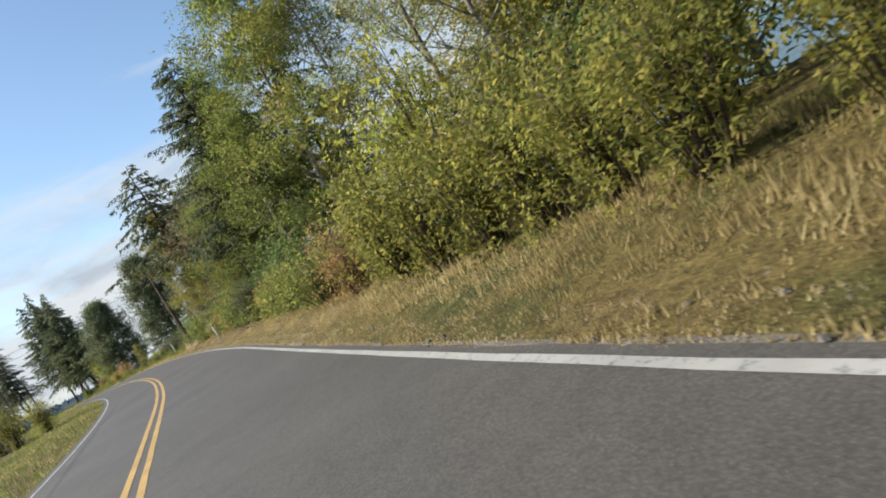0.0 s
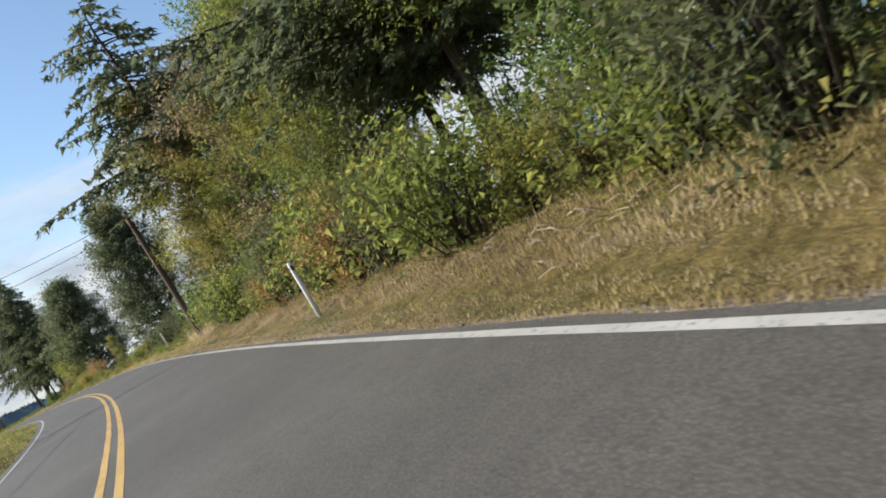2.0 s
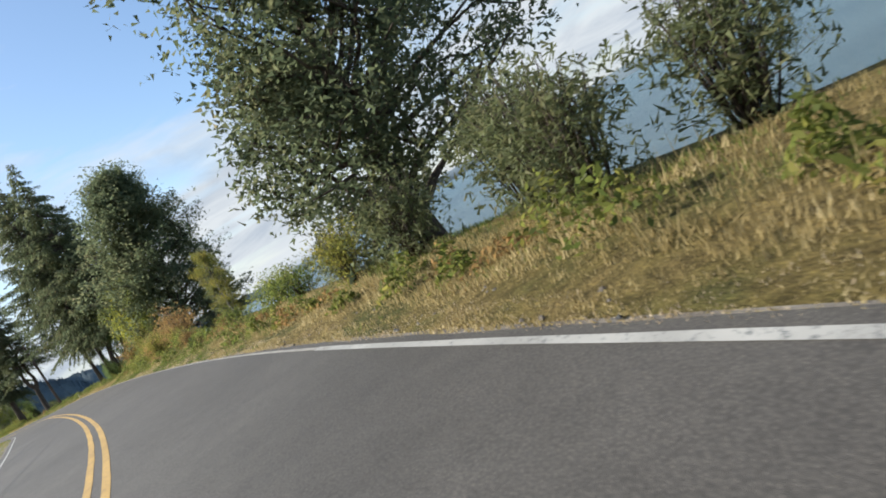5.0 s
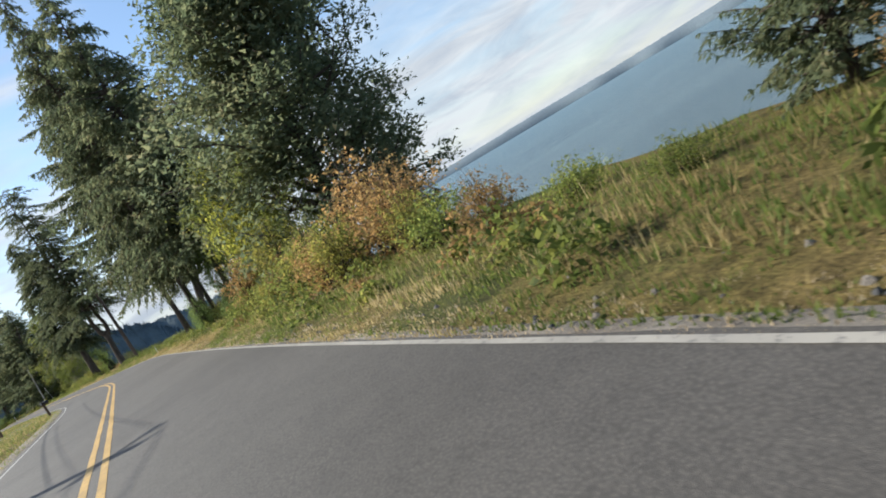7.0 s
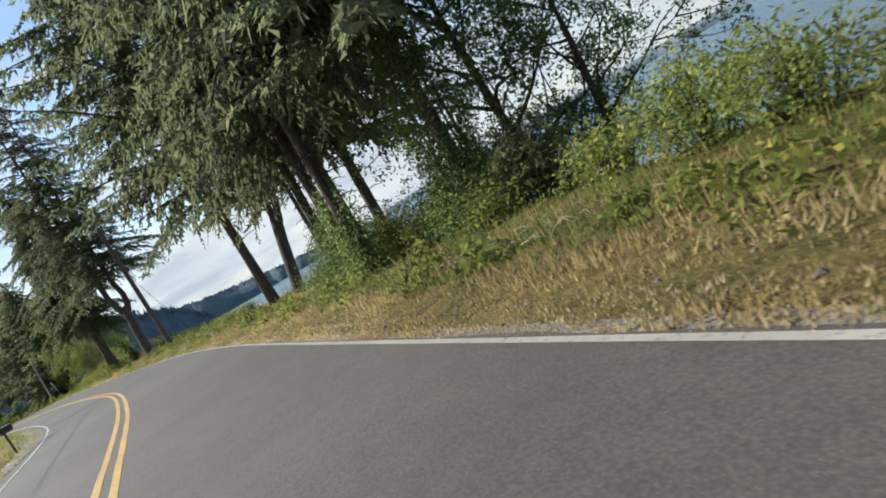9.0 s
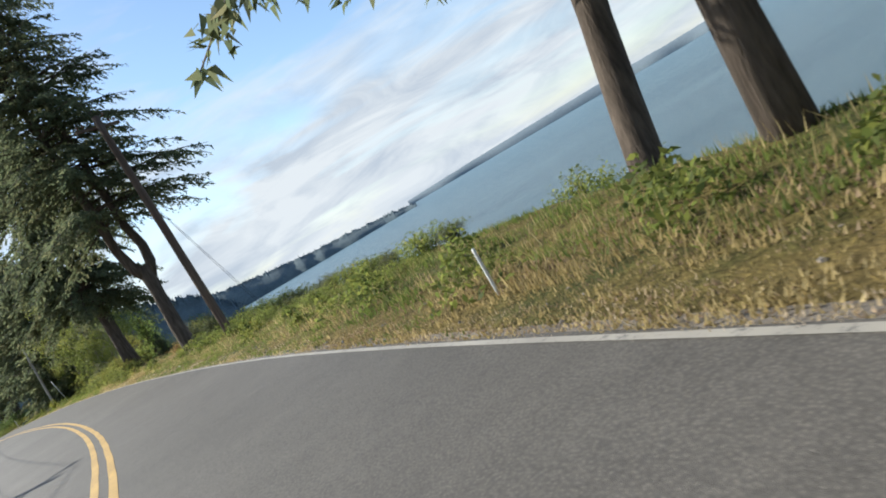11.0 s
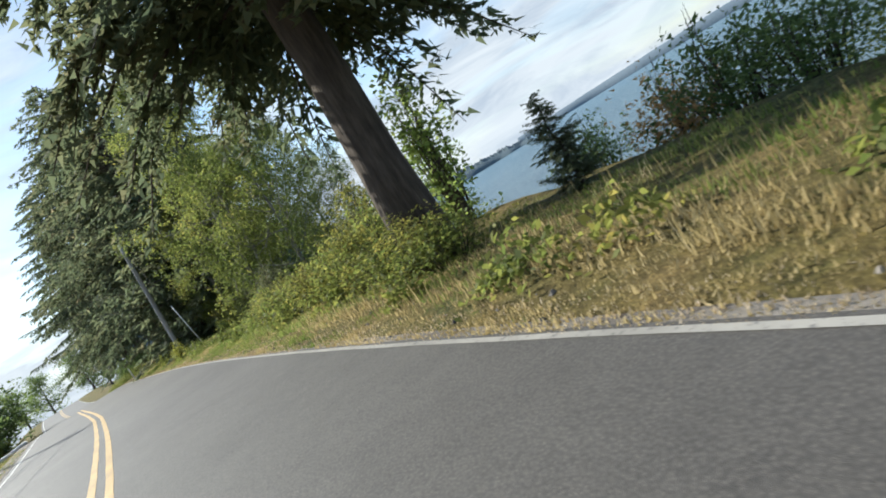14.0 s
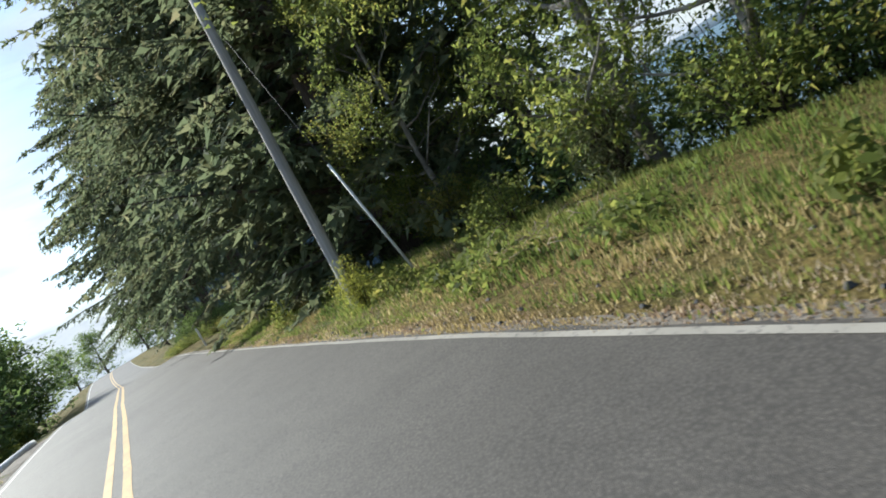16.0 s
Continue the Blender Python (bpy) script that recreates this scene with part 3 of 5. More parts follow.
# ------------------------------------------------------------------ trees
def limb_tree(rng, h, spread, trunk_r, bare, levels, more=0, cone=False, lean=0.05):
    """Trunk line, limb tubes and twig ends of a broad-leaved tree."""
    rnd = random.Random(int(rng.integers(1e9)))
    pts, rad = [], []
    n = 9
    off = Vector((0, 0, 0))
    for i in range(n + 1):
        f = i / n
        pts.append(Vector((off.x, off.y, f * h * 0.86)))
        off += Vector((rnd.gauss(0, lean), rnd.gauss(0, lean), 0)) * h / n
        rad.append(trunk_r * (1 - f) ** 0.8 + 0.02 + (trunk_r * 0.5 if i == 0 else 0))
    trunk = tube(pts, rad, 9, 0.08, rnd)
    limbs, ends = [], []

    def grow(p, d, length, r, level):
        q = [p]
        dd = d.normalized()
        for _ in range(4):
            dd = (dd + Vector((rnd.gauss(0, 0.2), rnd.gauss(0, 0.2), rnd.gauss(0.06, 0.16)))).normalized()
            q.append(q[-1] + dd * length / 4)
        limbs.append(tube(q, [r, r * 0.8, r * 0.6, r * 0.42, r * 0.2], 5 if level == levels else 3))
        if level <= 1:
            ends.extend(q[2:])
        else:
            ends.append(q[-1])
            for k in range(rnd.randint(3, 4)):
                base = q[rnd.randint(2, 4)]
                nd = (dd + Vector((rnd.gauss(0, 0.7), rnd.gauss(0, 0.7), rnd.gauss(0.1, 0.5)))).normalized()
                grow(base, nd, length * rnd.uniform(0.45, 0.7), r * 0.45, level - 1)

    count = int(13 + h * 0.9) + more
    for k in range(count):
        f = bare + (1 - bare) * (k + rnd.random()) / count
        i = min(int(f * n), n - 1)
        p = pts[i].lerp(pts[i + 1], f * n - i)
        g = k * 2.4 + rnd.uniform(-0.5, 0.5)
        env = math.sin(math.pi * min(1, 0.22 + 0.78 * (f - bare) / (1 - bare))) ** 0.7
        ln = spread * (0.35 + 0.75 * env) * rnd.uniform(0.7, 1.15)
        if cone:
            q = (f - bare) / (1 - bare)
            ln = spread * (1.2 - 0.95 * q) * min(1, 0.6 + 2 * q) * rnd.uniform(0.65, 1.2)
        d = Vector((math.cos(g), math.sin(g), 0.25 + 0.5 * f + rnd.gauss(0, 0.15)))
        grow(p, d, ln, max(0.02, rad[i] * 0.45), levels)
    return trunk, limbs, np.array([tuple(e) for e in ends])


def broadleaf(name, seed, h, spread, trunk_r, bare, leaves, leaf, mat, bark, label, category="tree", cloud=0.5, levels=2, long=1.5, more=0, cone=False):
    """A tree whose leaves sit in uneven sprays round the twig ends."""
    rng = np.random.default_rng(seed)
    trunk, limbs, ends = limb_tree(rng, h, spread, trunk_r, bare, levels, more, cone)
    thing = new(name)
    tagged(thing, label, category, "roadside trees")
    part("trunk", tubes_mesh("trunk", [trunk] + limbs, MAT[bark]), thing)
    # each twig end carries a few sprays, each spray a handful of leaves
    sprays = leaves // 7
    weight = rng.uniform(0.2, 1.0, len(ends)) ** 1.5
    pick = rng.choice(len(ends), sprays, p=weight / weight.sum())
    blob = rng.uniform(0.5, 1.3, len(ends))[pick][:, None]
    hub = ends[pick] + np.clip(rng.normal(size=(sprays, 3)), -1.7, 1.7) * cloud * blob * np.array([1, 1, 0.75])
    c = np.repeat(hub, 7, 0) + rng.normal(size=(sprays * 7, 3)) * leaf * 1.15
    part("crown", quads_mesh("crown", leaf_tris(rng, c, leaf, long=long), MAT[mat]), thing)
    return thing


def boughs_of(rng, rnd, limbs, tris, foot, out, ln, rise, droop, hang, dens, tuft, r0):
    """One bough: a limb that rises and droops, twigs to both sides of it, tufts of needles along every twig."""
    up = np.array([0.0, 0.0, 1.0])
    side = np.array([-out[1], out[0], 0.0])
    bend = rnd.gauss(0, 0.10)
    steps = np.linspace(0, 1, 6)
    line = [foot + (out + side * bend * r) * ln * r + up * ln * (rise * r - droop * r * r) for r in steps]
    limbs.append(tube([tuple(p) for p in line], [r0, r0 * 0.8, r0 * 0.6, r0 * 0.42, r0 * 0.28, r0 * 0.12], 4 if r0 > 0.05 else 3))
    line = np.array(line)
    nb = max(4, int(ln * dens))
    r = np.sort(rng.uniform(0.14, 1.0, nb) ** 0.85)
    base = np.stack([np.interp(r, steps, line[:, i]) for i in range(3)], -1)
    sgn = np.where(np.arange(nb) % 2, 1.0, -1.0)
    bl = (0.30 * ln * (1.02 - r) + 0.24) * rng.uniform(0.55, 1.25, nb)
    d = out[None] * rng.uniform(0.45, 0.95, (nb, 1)) + side[None] * (sgn * rng.uniform(0.35, 1.0, nb))[:, None] - up[None] * (hang * rng.uniform(0.2, 1.2, nb))[:, None]
    d /= np.linalg.norm(d, axis=1)[:, None]
    m = np.maximum(2, (bl / (tuft * 0.52)).astype(int))
    who = np.repeat(np.arange(nb), m)
    f = (np.arange(len(who)) - np.repeat(np.cumsum(m) - m, m) + rng.uniform(0, 1, len(who))) / m[who]
    c = base[who] + d[who] * (f * bl[who])[:, None] - up * (hang * 0.35 * bl[who] * f * f)[:, None] + rng.normal(0, 0.03, (len(who), 3))
    ax = d[who] + rng.normal(0, 0.42, (len(who), 3))
    ax /= np.linalg.norm(ax, axis=1)[:, None]
    nrm = rng.normal(size=c.shape) * 0.55 + up
    sd = np.cross(nrm, ax)
    sd /= np.linalg.norm(sd, axis=1)[:, None]
    sz = (tuft * rng.uniform(0.65, 1.35, len(who)))[:, None]
    tris.append(np.stack([c - ax * sz * 0.34 + sd * sz * 0.31, c + ax * sz * 0.9 - up * sz * 0.12, c - ax * sz * 0.34 - sd * sz * 0.31], 1))


def conifer(name, seed, h, reach, trunk_r, bare, boughs, label, dens=6.0, tuft=0.26, rise=0.12, droop=0.34, ragged=0.4, taper=0.75, low=0.55, hang=0.45,
            mat="needle", snags=0, lean=0.0):
    """Fir or cedar: a straight trunk with boughs all round, shorter towards the top; snags are dead stubs below the crown."""
    rng, rnd = np.random.default_rng(seed), random.Random(seed)
    pts = [Vector((rnd.gauss(0, 0.05) * i * 0.4 + lean * h * (i / 10) ** 1.5, rnd.gauss(0, 0.05) * i * 0.4, h * i / 10)) for i in range(11)]
    rad = [trunk_r * (1 - i / 10) ** 0.85 + 0.015 + (trunk_r * 0.25 if i == 0 else 0) for i in range(11)]
    thing = new(name)
    tagged(thing, label, "conifer", "roadside trees")
    limbs, tris = [], []
    for k in range(boughs):
        f = bare + (1 - bare) * ((k + rnd.random()) / boughs) ** 0.92
        q = (f - bare) / (1 - bare)
        g = rnd.uniform(0, 2 * math.pi)
        ln = reach * max(0.06, (1 - q) ** taper * min(1, low + q * 2.5)) * rnd.uniform(1 - ragged, 1 + ragged * 0.6)
        i = min(int(f * 10), 9)
        foot = np.array(pts[i].lerp(pts[i + 1], f * 10 - i))
        boughs_of(rng, rnd, limbs, tris, foot, np.array([math.cos(g), math.sin(g), 0.0]), ln, rise * rnd.uniform(-0.8, 2.4), droop * rnd.uniform(0.5, 1.5), hang, dens, tuft, 0.028 + 0.009 * ln)
    for k in range(snags):
        z, g, ln = h * bare * rnd.uniform(0.35, 1.0), rnd.uniform(0, 6.283), rnd.uniform(0.3, 1.4)
        p = Vector((lean * h * (z / h) ** 1.5, 0, z))
        d = Vector((math.cos(g), math.sin(g), rnd.uniform(-0.3, 0.25)))
        limbs.append(tube([p, p + d * ln * 0.5, p + d * ln + Vector((0, 0, -0.1))], [0.03, 0.02, 0.006], 4))
    part("trunk", tubes_mesh("trunk", [tube(pts, rad, 12, 0.06, rnd)] + limbs, MAT["bark"]), thing)
    part("crown", quads_mesh("crown", np.concatenate(tris), MAT[mat]), thing)
    return thing


def bush(name, seed, w, h, leaves, leaf, mat, label, category="bush", upright=0.0, long=1.5, blade=False, sprigs=8):
    """A many-stemmed shrub: stems fanned from the ground, sprays of leaves along them, some shoots standing clear of the rest."""
    rng = np.random.default_rng(seed)
    rnd = random.Random(seed)
    thing = tagged(new(name), label, category, "roadside shrubs")
    stems, tips, share = [], [], []
    for k in range(24 + sprigs):
        g = rnd.uniform(0, 2 * math.pi)
        shoot = k >= 24
        leaning = rnd.uniform(0.05, 1.0) * (1 - 0.6 * upright)
        tall = h * (1 - 0.45 * leaning ** 2) * (rnd.uniform(1.1, 1.35) if shoot else rnd.uniform(0.65, 1.05))
        top = Vector((math.cos(g) * w * 0.5 * leaning, math.sin(g) * w * 0.5 * leaning, tall))
        root = Vector((top.x * 0.25, top.y * 0.25, -0.15))
        mid = root.lerp(top, 0.55) + Vector((rnd.gauss(0, 0.1), rnd.gauss(0, 0.1), 0.18 * h))
        line = [root, root.lerp(mid, 0.5), mid, mid.lerp(top, 0.5), top]
        stems.append(tube([root, mid, top], [0.022, 0.013, 0.004], 3))
        for j, p in enumerate(line[1:]):
            tips.append(p)
            share.append(0.25 if shoot else 1.0)
    tips, share = np.array([tuple(p) for p in tips]), np.array(share)
    part("stem_clump", tubes_mesh("stem_clump", stems, MAT["bark"]), thing)
    n = leaves // 5
    pick = rng.choice(len(tips), n, p=share / share.sum())
    tight = np.where(share[pick] < 0.5, 0.35, 1.0)[:, None]
    hub = tips[pick] + np.clip(rng.normal(size=(n, 3)), -1.9, 1.9) * np.array([0.15 * w, 0.15 * w, 0.13 * h]) * tight
    c = np.repeat(hub, 5, 0) + rng.normal(size=(n * 5, 3)) * leaf
    c[:, 2] = np.abs(c[:, 2]) + 0.02
    shape = leaf_quads if blade else leaf_tris
    part("foliage", quads_mesh("foliage", shape(rng, c, leaf, flat=0.3, long=long), MAT[mat]), thing)
    return thing


KINDS = {
    "alder": broadleaf("alder_tree", 11, 13.0, 3.0, 0.15, 0.08, 36000, 0.072, "leaf_green", "alder_bark", "leafy green alder with a pale grey trunk"),
    "cottonwood": broadleaf("cottonwood_tree", 12, 15.0, 3.2, 0.18, 0.08, 32000, 0.084, "leaf_yellow", "alder_bark", "tall yellowing cottonwood at the roadside"),
    "plum": broadleaf("plum_tree", 13, 10.0, 3.2, 0.13, 0.06, 24000, 0.080, "leaf_plum", "alder_bark", "brown-purple leaved tree turning in autumn"),
    "maple": broadleaf("maple_tree", 14, 9.0, 2.6, 0.10, 0.10, 16000, 0.072, "leaf_green", "alder_bark", "young maple with light green leaves"),
    "birch": broadleaf("birch_tree", 17, 10.0, 2.3, 0.09, 0.16, 9000, 0.062, "leaf_pale", "alder_bark", "slender birch with sparse pale leaves against the sky", cloud=0.36),
    "dark": broadleaf("dark_tree", 15, 12.0, 3.6, 0.20, 0.06, 20000, 0.105, "leaf_dark", "bark", "dense dark green broad-leaved tree"),
    "fir": conifer("fir_tree", 21, 20.0, 4.6, 0.30, 0.10, 150, "tall dark fir with drooping boughs", 6.5, 0.33, 0.10, 0.36, 0.5),
    "cedar": conifer("cedar_tree", 22, 15.0, 4.3, 0.34, 0.03, 270, "broad dark cedar branched to the ground", 8.5, 0.23, 0.30, 0.24, 0.5, 0.5, 0.8, 0.35),
    "dome": broadleaf("dome_tree", 27, 15.0, 3.9, 0.30, 0.08, 64000, 0.130, "needle", "bark", "dense dark evergreen with a rounded crown above the shore", cloud=0.5, long=1.5, more=58, cone=True),
    "pine": conifer("pine_tree", 23, 21.0, 6.6, 0.25, 0.225, 250, "tall fir with a bare lower trunk", 8.0, 0.22, 0.12, 0.16, 0.5, 0.6, 0.8, 0.5, snags=14),
    "bare_pine": conifer("pine_tree", 28, 21.0, 5.2, 0.20, 0.20, 185, "tall fir in a clump of bare lower trunks", 7.5, 0.22, 0.10, 0.36, 0.5, 0.6, 0.8, 0.6, snags=12),
    "slim_pine": conifer("pine_tree", 26, 21.0, 4.8, 0.20, 0.36, 80, "tall fir with a long bare trunk over the water", 7.5, 0.22, 0.10, 0.36, 0.5, 0.6, 0.8, 0.6, snags=22),
    "far_fir": conifer("fir_tree", 24, 20.0, 4.8, 0.30, 0.06, 130, "tall dark fir at the far end of the road", 5.0, 0.42, 0.10, 0.32, 0.5, 0.55),
    "broad_fir": conifer("fir_tree", 25, 22.0, 7.4, 0.42, 0.20, 240, "broad dark fir with long boughs beside the road", 8.5, 0.21, 0.14, 0.26, 0.45, 0.5, 0.85, 0.45),
    "far_dark": broadleaf("dark_tree", 16, 12.0, 3.6, 0.20, 0.06, 4500, 0.27, "leaf_dark", "bark", "dark green tree beyond the bend", cloud=0.9, levels=1),
    "thicket": bush("thicket_bush", 37, 3.0, 2.2, 2800, 0.080, "leaf_dark", "dense green thicket behind the verge", upright=0.4),
    "scrub": bush("scrub_bush", 38, 3.2, 2.4, 1300, 0.17, "leaf_green", "olive-green scrub on the low ground", upright=0.3),
    "bramble": bush("bramble_bush", 31, 3.0, 1.5, 2700, 0.078, "leaf_green", "green bramble thicket on the verge", sprigs=12),
    "broom": bush("broom_bush", 32, 2.6, 1.8, 3000, 0.05, "leaf_broom", "dense dull green broom bush", upright=0.7, long=3.0, sprigs=22),
    "rust": bush("rust_bush", 33, 2.6, 2.0, 3200, 0.068, "leaf_rust", "rust-red autumn bush beside the road", upright=0.4, sprigs=14),
    "hazel": bush("hazel_bush", 34, 2.8, 2.6, 3000, 0.080, "leaf_yellow", "tall yellow-green shrub beside the road", upright=0.5, sprigs=12),
    "bright": bush("yellow_green_bush", 39, 2.8, 2.6, 4600, 0.066, "leaf_bright", "bright yellow-green shrub in the sun", upright=0.5, sprigs=14),
    "sapling": bush("sapling_bush", 35, 1.9, 3.2, 1500, 0.095, "leaf_fresh", "slim fresh green sapling with broad leaves", upright=0.85, blade=True, sprigs=8),
}
NATURAL = {"alder": 13, "cottonwood": 15, "plum": 10, "maple": 9, "birch": 10, "dark": 12, "fir": 20, "far_fir": 20, "broad_fir": 22, "far_dark": 12, "thicket": 2.5, "scrub": 2.7, "cedar": 15, "dome": 15, "pine": 21, "bare_pine": 21, "slim_pine": 21,
           "bramble": 1.7, "broom": 2.0, "rust": 2.3, "hazel": 2.9, "bright": 2.9, "sapling": 3.5}
REACH = {"bramble": 2.0, "broom": 1.8, "rust": 1.8, "hazel": 1.9, "bright": 1.9, "thicket": 2.0, "sapling": 1.5}
PROTO = {k: set() for k in KINDS}


def plant(kind, s, u, h=None, w=None, turn=None, lean=(0, 0), label="", lift=-0.1):
    """Stands a copy of a kind at a place along the road; the first one is the kind itself."""
    ob = KINDS[kind]
    size = NATURAL[kind]
    k = (h or size) / size
    kw = k * (w or 1.0)
    if kind in REACH and u > 0:
        kw = min(kw, (u - 2.45) / REACH[kind])       # cut back from the road
    p = at(s, u, lift)
    turn = random.uniform(0, 360) if turn is None else turn
    m = pose(p.x, p.y, p.z, lean[0], lean[1], turn) @ Matrix.Diagonal((kw, kw, k, 1))
    if not PROTO[kind]:
        PROTO[kind].add(1)
        ob.matrix_basis = m
        t = ob
    else:
        keep = ob.scale.copy()
        ob.scale = (1, 1, 1)
        t = copy_thing(ob, m)
        ob.scale = keep
    if label:
        t["label"] = label
    return t


random.seed(5)
# thicket along the first stretch, tall trees behind
for s, u, kind, h in [(-6, 10, "cottonwood", 14), (4, 10.5, "alder", 12), (8, 10.2, "cottonwood", 11),
                      (13.4, 8.6, "birch", 10), (10.4, 8.2, "birch", 8), (12.4, 9.8, "cottonwood", 10), (14.2, 11.6, "alder", 11), (9.0, 12.6, "alder", 11), (11.0, 11, "cottonwood", 11), (30.5, 13.5, "cottonwood", 17), (33, 11.2, "alder", 17.5), (38.5, 10.8, "alder", 15), (37, 13.5, "fir", 22), (41.5, 9.0, "pine", 17),
                      (36.5, 8.6, "alder", 11), (48.5, 9.0, "alder", 11.5), (52, 8.4, "cottonwood", 9),
                      (45.5, 7.6, "maple", 8.5), (44.5, 11, "pine", 16), (48, 12, "pine", 19), (54.5, 9.4, "plum", 11.5), (55, 10.5, "dark", 12), (57.8, 8.5, "cottonwood", 10.5), (56.5, 7.4, "maple", 5.5), (62, 10.2, "plum", 13), (60, 11.5, "plum", 12),
                      (63.4, 7.0, "cottonwood", 13.5), (60.3, 7.3, "cottonwood", 9.5), (67, 11, "dark", 9), (66.6, 7.4, "cedar", 7), (67.6, 9.4, "cottonwood", 8), (71.2, 7.6, "birch", 7.4), (70.0, 9.5, "maple", 6.0)]:
    plant(kind, s, u, h)
plant("cottonwood", 45.6, 6.3, 6.5, 0.55, label="narrow yellow-green young cottonwood close to the verge")
over = conifer("fir_tree", 41, 17.0, 7.2, 0.28, 0.42, 80, "tall fir with long boughs reaching over the road", 6.0, 0.31, 0.10, 0.32, 0.5, 0.7, 0.6, 0.6)
pp = at(62.3, 7.6, -0.1)
over.matrix_basis = pose(pp.x, pp.y, pp.z, 0, -3, 30)
for s in np.arange(-6, 73, 1.4):
    gap = 14.5 < s < 26.5
    plant(random.choice(["rust", "hazel", "rust", "bramble"] if gap else ["hazel", "bright", "hazel", "hazel"] if s < 14.5 else ["bramble", "hazel", "broom", "bramble", "hazel", "broom", "rust" if 28 < s < 58 else "broom", "bramble"]), s, random.uniform(4.3, 4.9), random.uniform(1.2, 1.8) if gap else random.uniform(1.0, 2.3) * (0.55 if s > 63 else 1.0))
for s in np.arange(-6, 75, 3.0):
    if not 13 < s < 27:
        plant("hazel" if s < 14 else "thicket", s, random.uniform(6.0, 8.2), random.uniform(2.0, 3.3))
plant("bright", 11.8, 6.2, 4.0, 0.9, label="tall bright yellow-green shrub before the trees")
for s, u, h in [(14.6, 9.8, 3.0), (12.2, 9.2, 3.2), (9.8, 9.6, 3.3), (7.2, 9.0, 3.0), (4.6, 9.4, 3.2), (2.0, 9.0, 3.0), (11.0, 7.6, 2.6), (8.2, 7.4, 2.4)]:
    plant("thicket", s, u, h)
plant("rust", 22.8, 6.4, 2.4, 0.9, label="orange-red autumn shrub before the dark conifers")
plant("dome", 90.6, 8.2, 15.4, 0.95)
for s, u, k, h in [(77.5, 6.4, "broom", 0.9), (80, 6.5, "broom", 1.9), (81.5, 5.4, "broom", 1.8), (82.5, 5.8, "broom", 2.0), (84.5, 6.8, "broom", 2.3), (87, 5.6, "broom", 1.8), (89.5, 5.2, "hazel", 1.6), (92, 6, "broom", 1.6),
                   (75.5, 6.6, "broom", 0.6), (73.3, 6.9, "hazel", 2.2), (96, 6, "bramble", 1.3), (100, 6.5, "bramble", 1.3)]:
    plant(k, s, u, h)
plant("birch", 80.2, 7.3, 3.4, 0.9, label="scraggly half bare young tree on the slope")
# red bushes and dark trees of the middle stretch
plant("cedar", 107.8, 7.0, 4.2, 0.85)
plant("cottonwood", 106.2, 6.4, 4.0, 0.8, label="small yellowing cottonwood at the edge of the slope")
for s, u, k, h in [(104, 5.6, "bramble", 0.9), (106.5, 5.9, "rust", 0.8), (108.5, 5.1, "bramble", 0.45), (110.6, 5.5, "bramble", 0.6), (112.4, 5.3, "rust", 1.1), (114.2, 5.6, "bramble", 1.0), (115.2, 5.4, "hazel", 1.3), (116.5, 5.9, "rust", 2.0), (117.5, 4.7, "hazel", 1.6),
                   (118.5, 6.3, "rust", 2.6), (119.5, 4.9, "rust", 1.6), (121, 5.1, "hazel", 1.8), (122.2, 5.8, "bramble", 1.6), (123, 5.1, "bramble", 1.4), (125, 5.5, "rust", 1.5), (126.2, 5.0, "hazel", 1.2), (127, 5.7, "hazel", 1.5), (127.6, 6.5, "rust", 1.8), (128, 5.3, "bramble", 1.0),
                   (129.3, 6.7, "rust", 1.8), (130.2, 5.6, "bramble", 1.3), (131, 5.1, "bramble", 0.9), (133.2, 6.5, "rust", 1.4), (133.5, 5.3, "bramble", 0.9), (135, 6.1, "bramble", 1.0), (136.5, 6.4, "bramble", 1.2), (138, 6.3, "bramble", 0.9), (141, 6.1, "bramble", 0.8), (144, 6.1, "bramble", 0.9)]:
    plant(k, s, u, h)
plant("dome", 129.0, 9.6, 17, 1.1)
plant("cedar", 124.2, 10.2, 4.6, 1.1)
plant("bright", 130.2, 6.9, 4.2, 0.8, label="tall bright yellow-green shrub under dark trees")
plant("maple", 128.2, 7.4, 5.6, 0.75, label="slim light green tree in front of a dark conifer")
plant("maple", 132.4, 7.0, 7.0, 0.8, label="small-leaved light green tree above the bank")
plant("rust", 130.4, 5.2, 2.3, 0.8, label="orange autumn shrub in front of a light green tree")
plant("hazel", 126.4, 6.0, 2.7, 1.0, label="tall olive-gold shrub on the bank")
plant("bright", 131.8, 6.5, 6.0, 0.55, label="narrow sunlit yellow-green shrub against a dark tree")
plant("thicket", 132.5, 7.2, 2.4)
plant("dark", 143.4, 9.0, 10.5, 0.8)
plant("dark", 141.6, 10.2, 8.0, 0.9)
plant("thicket", 143.2, 7.4, 2.4)
plant("thicket", 145.6, 7.7, 2.6)
plant("thicket", 147.4, 6.8, 1.9)
plant("broom", 141.0, 7.2, 1.9)
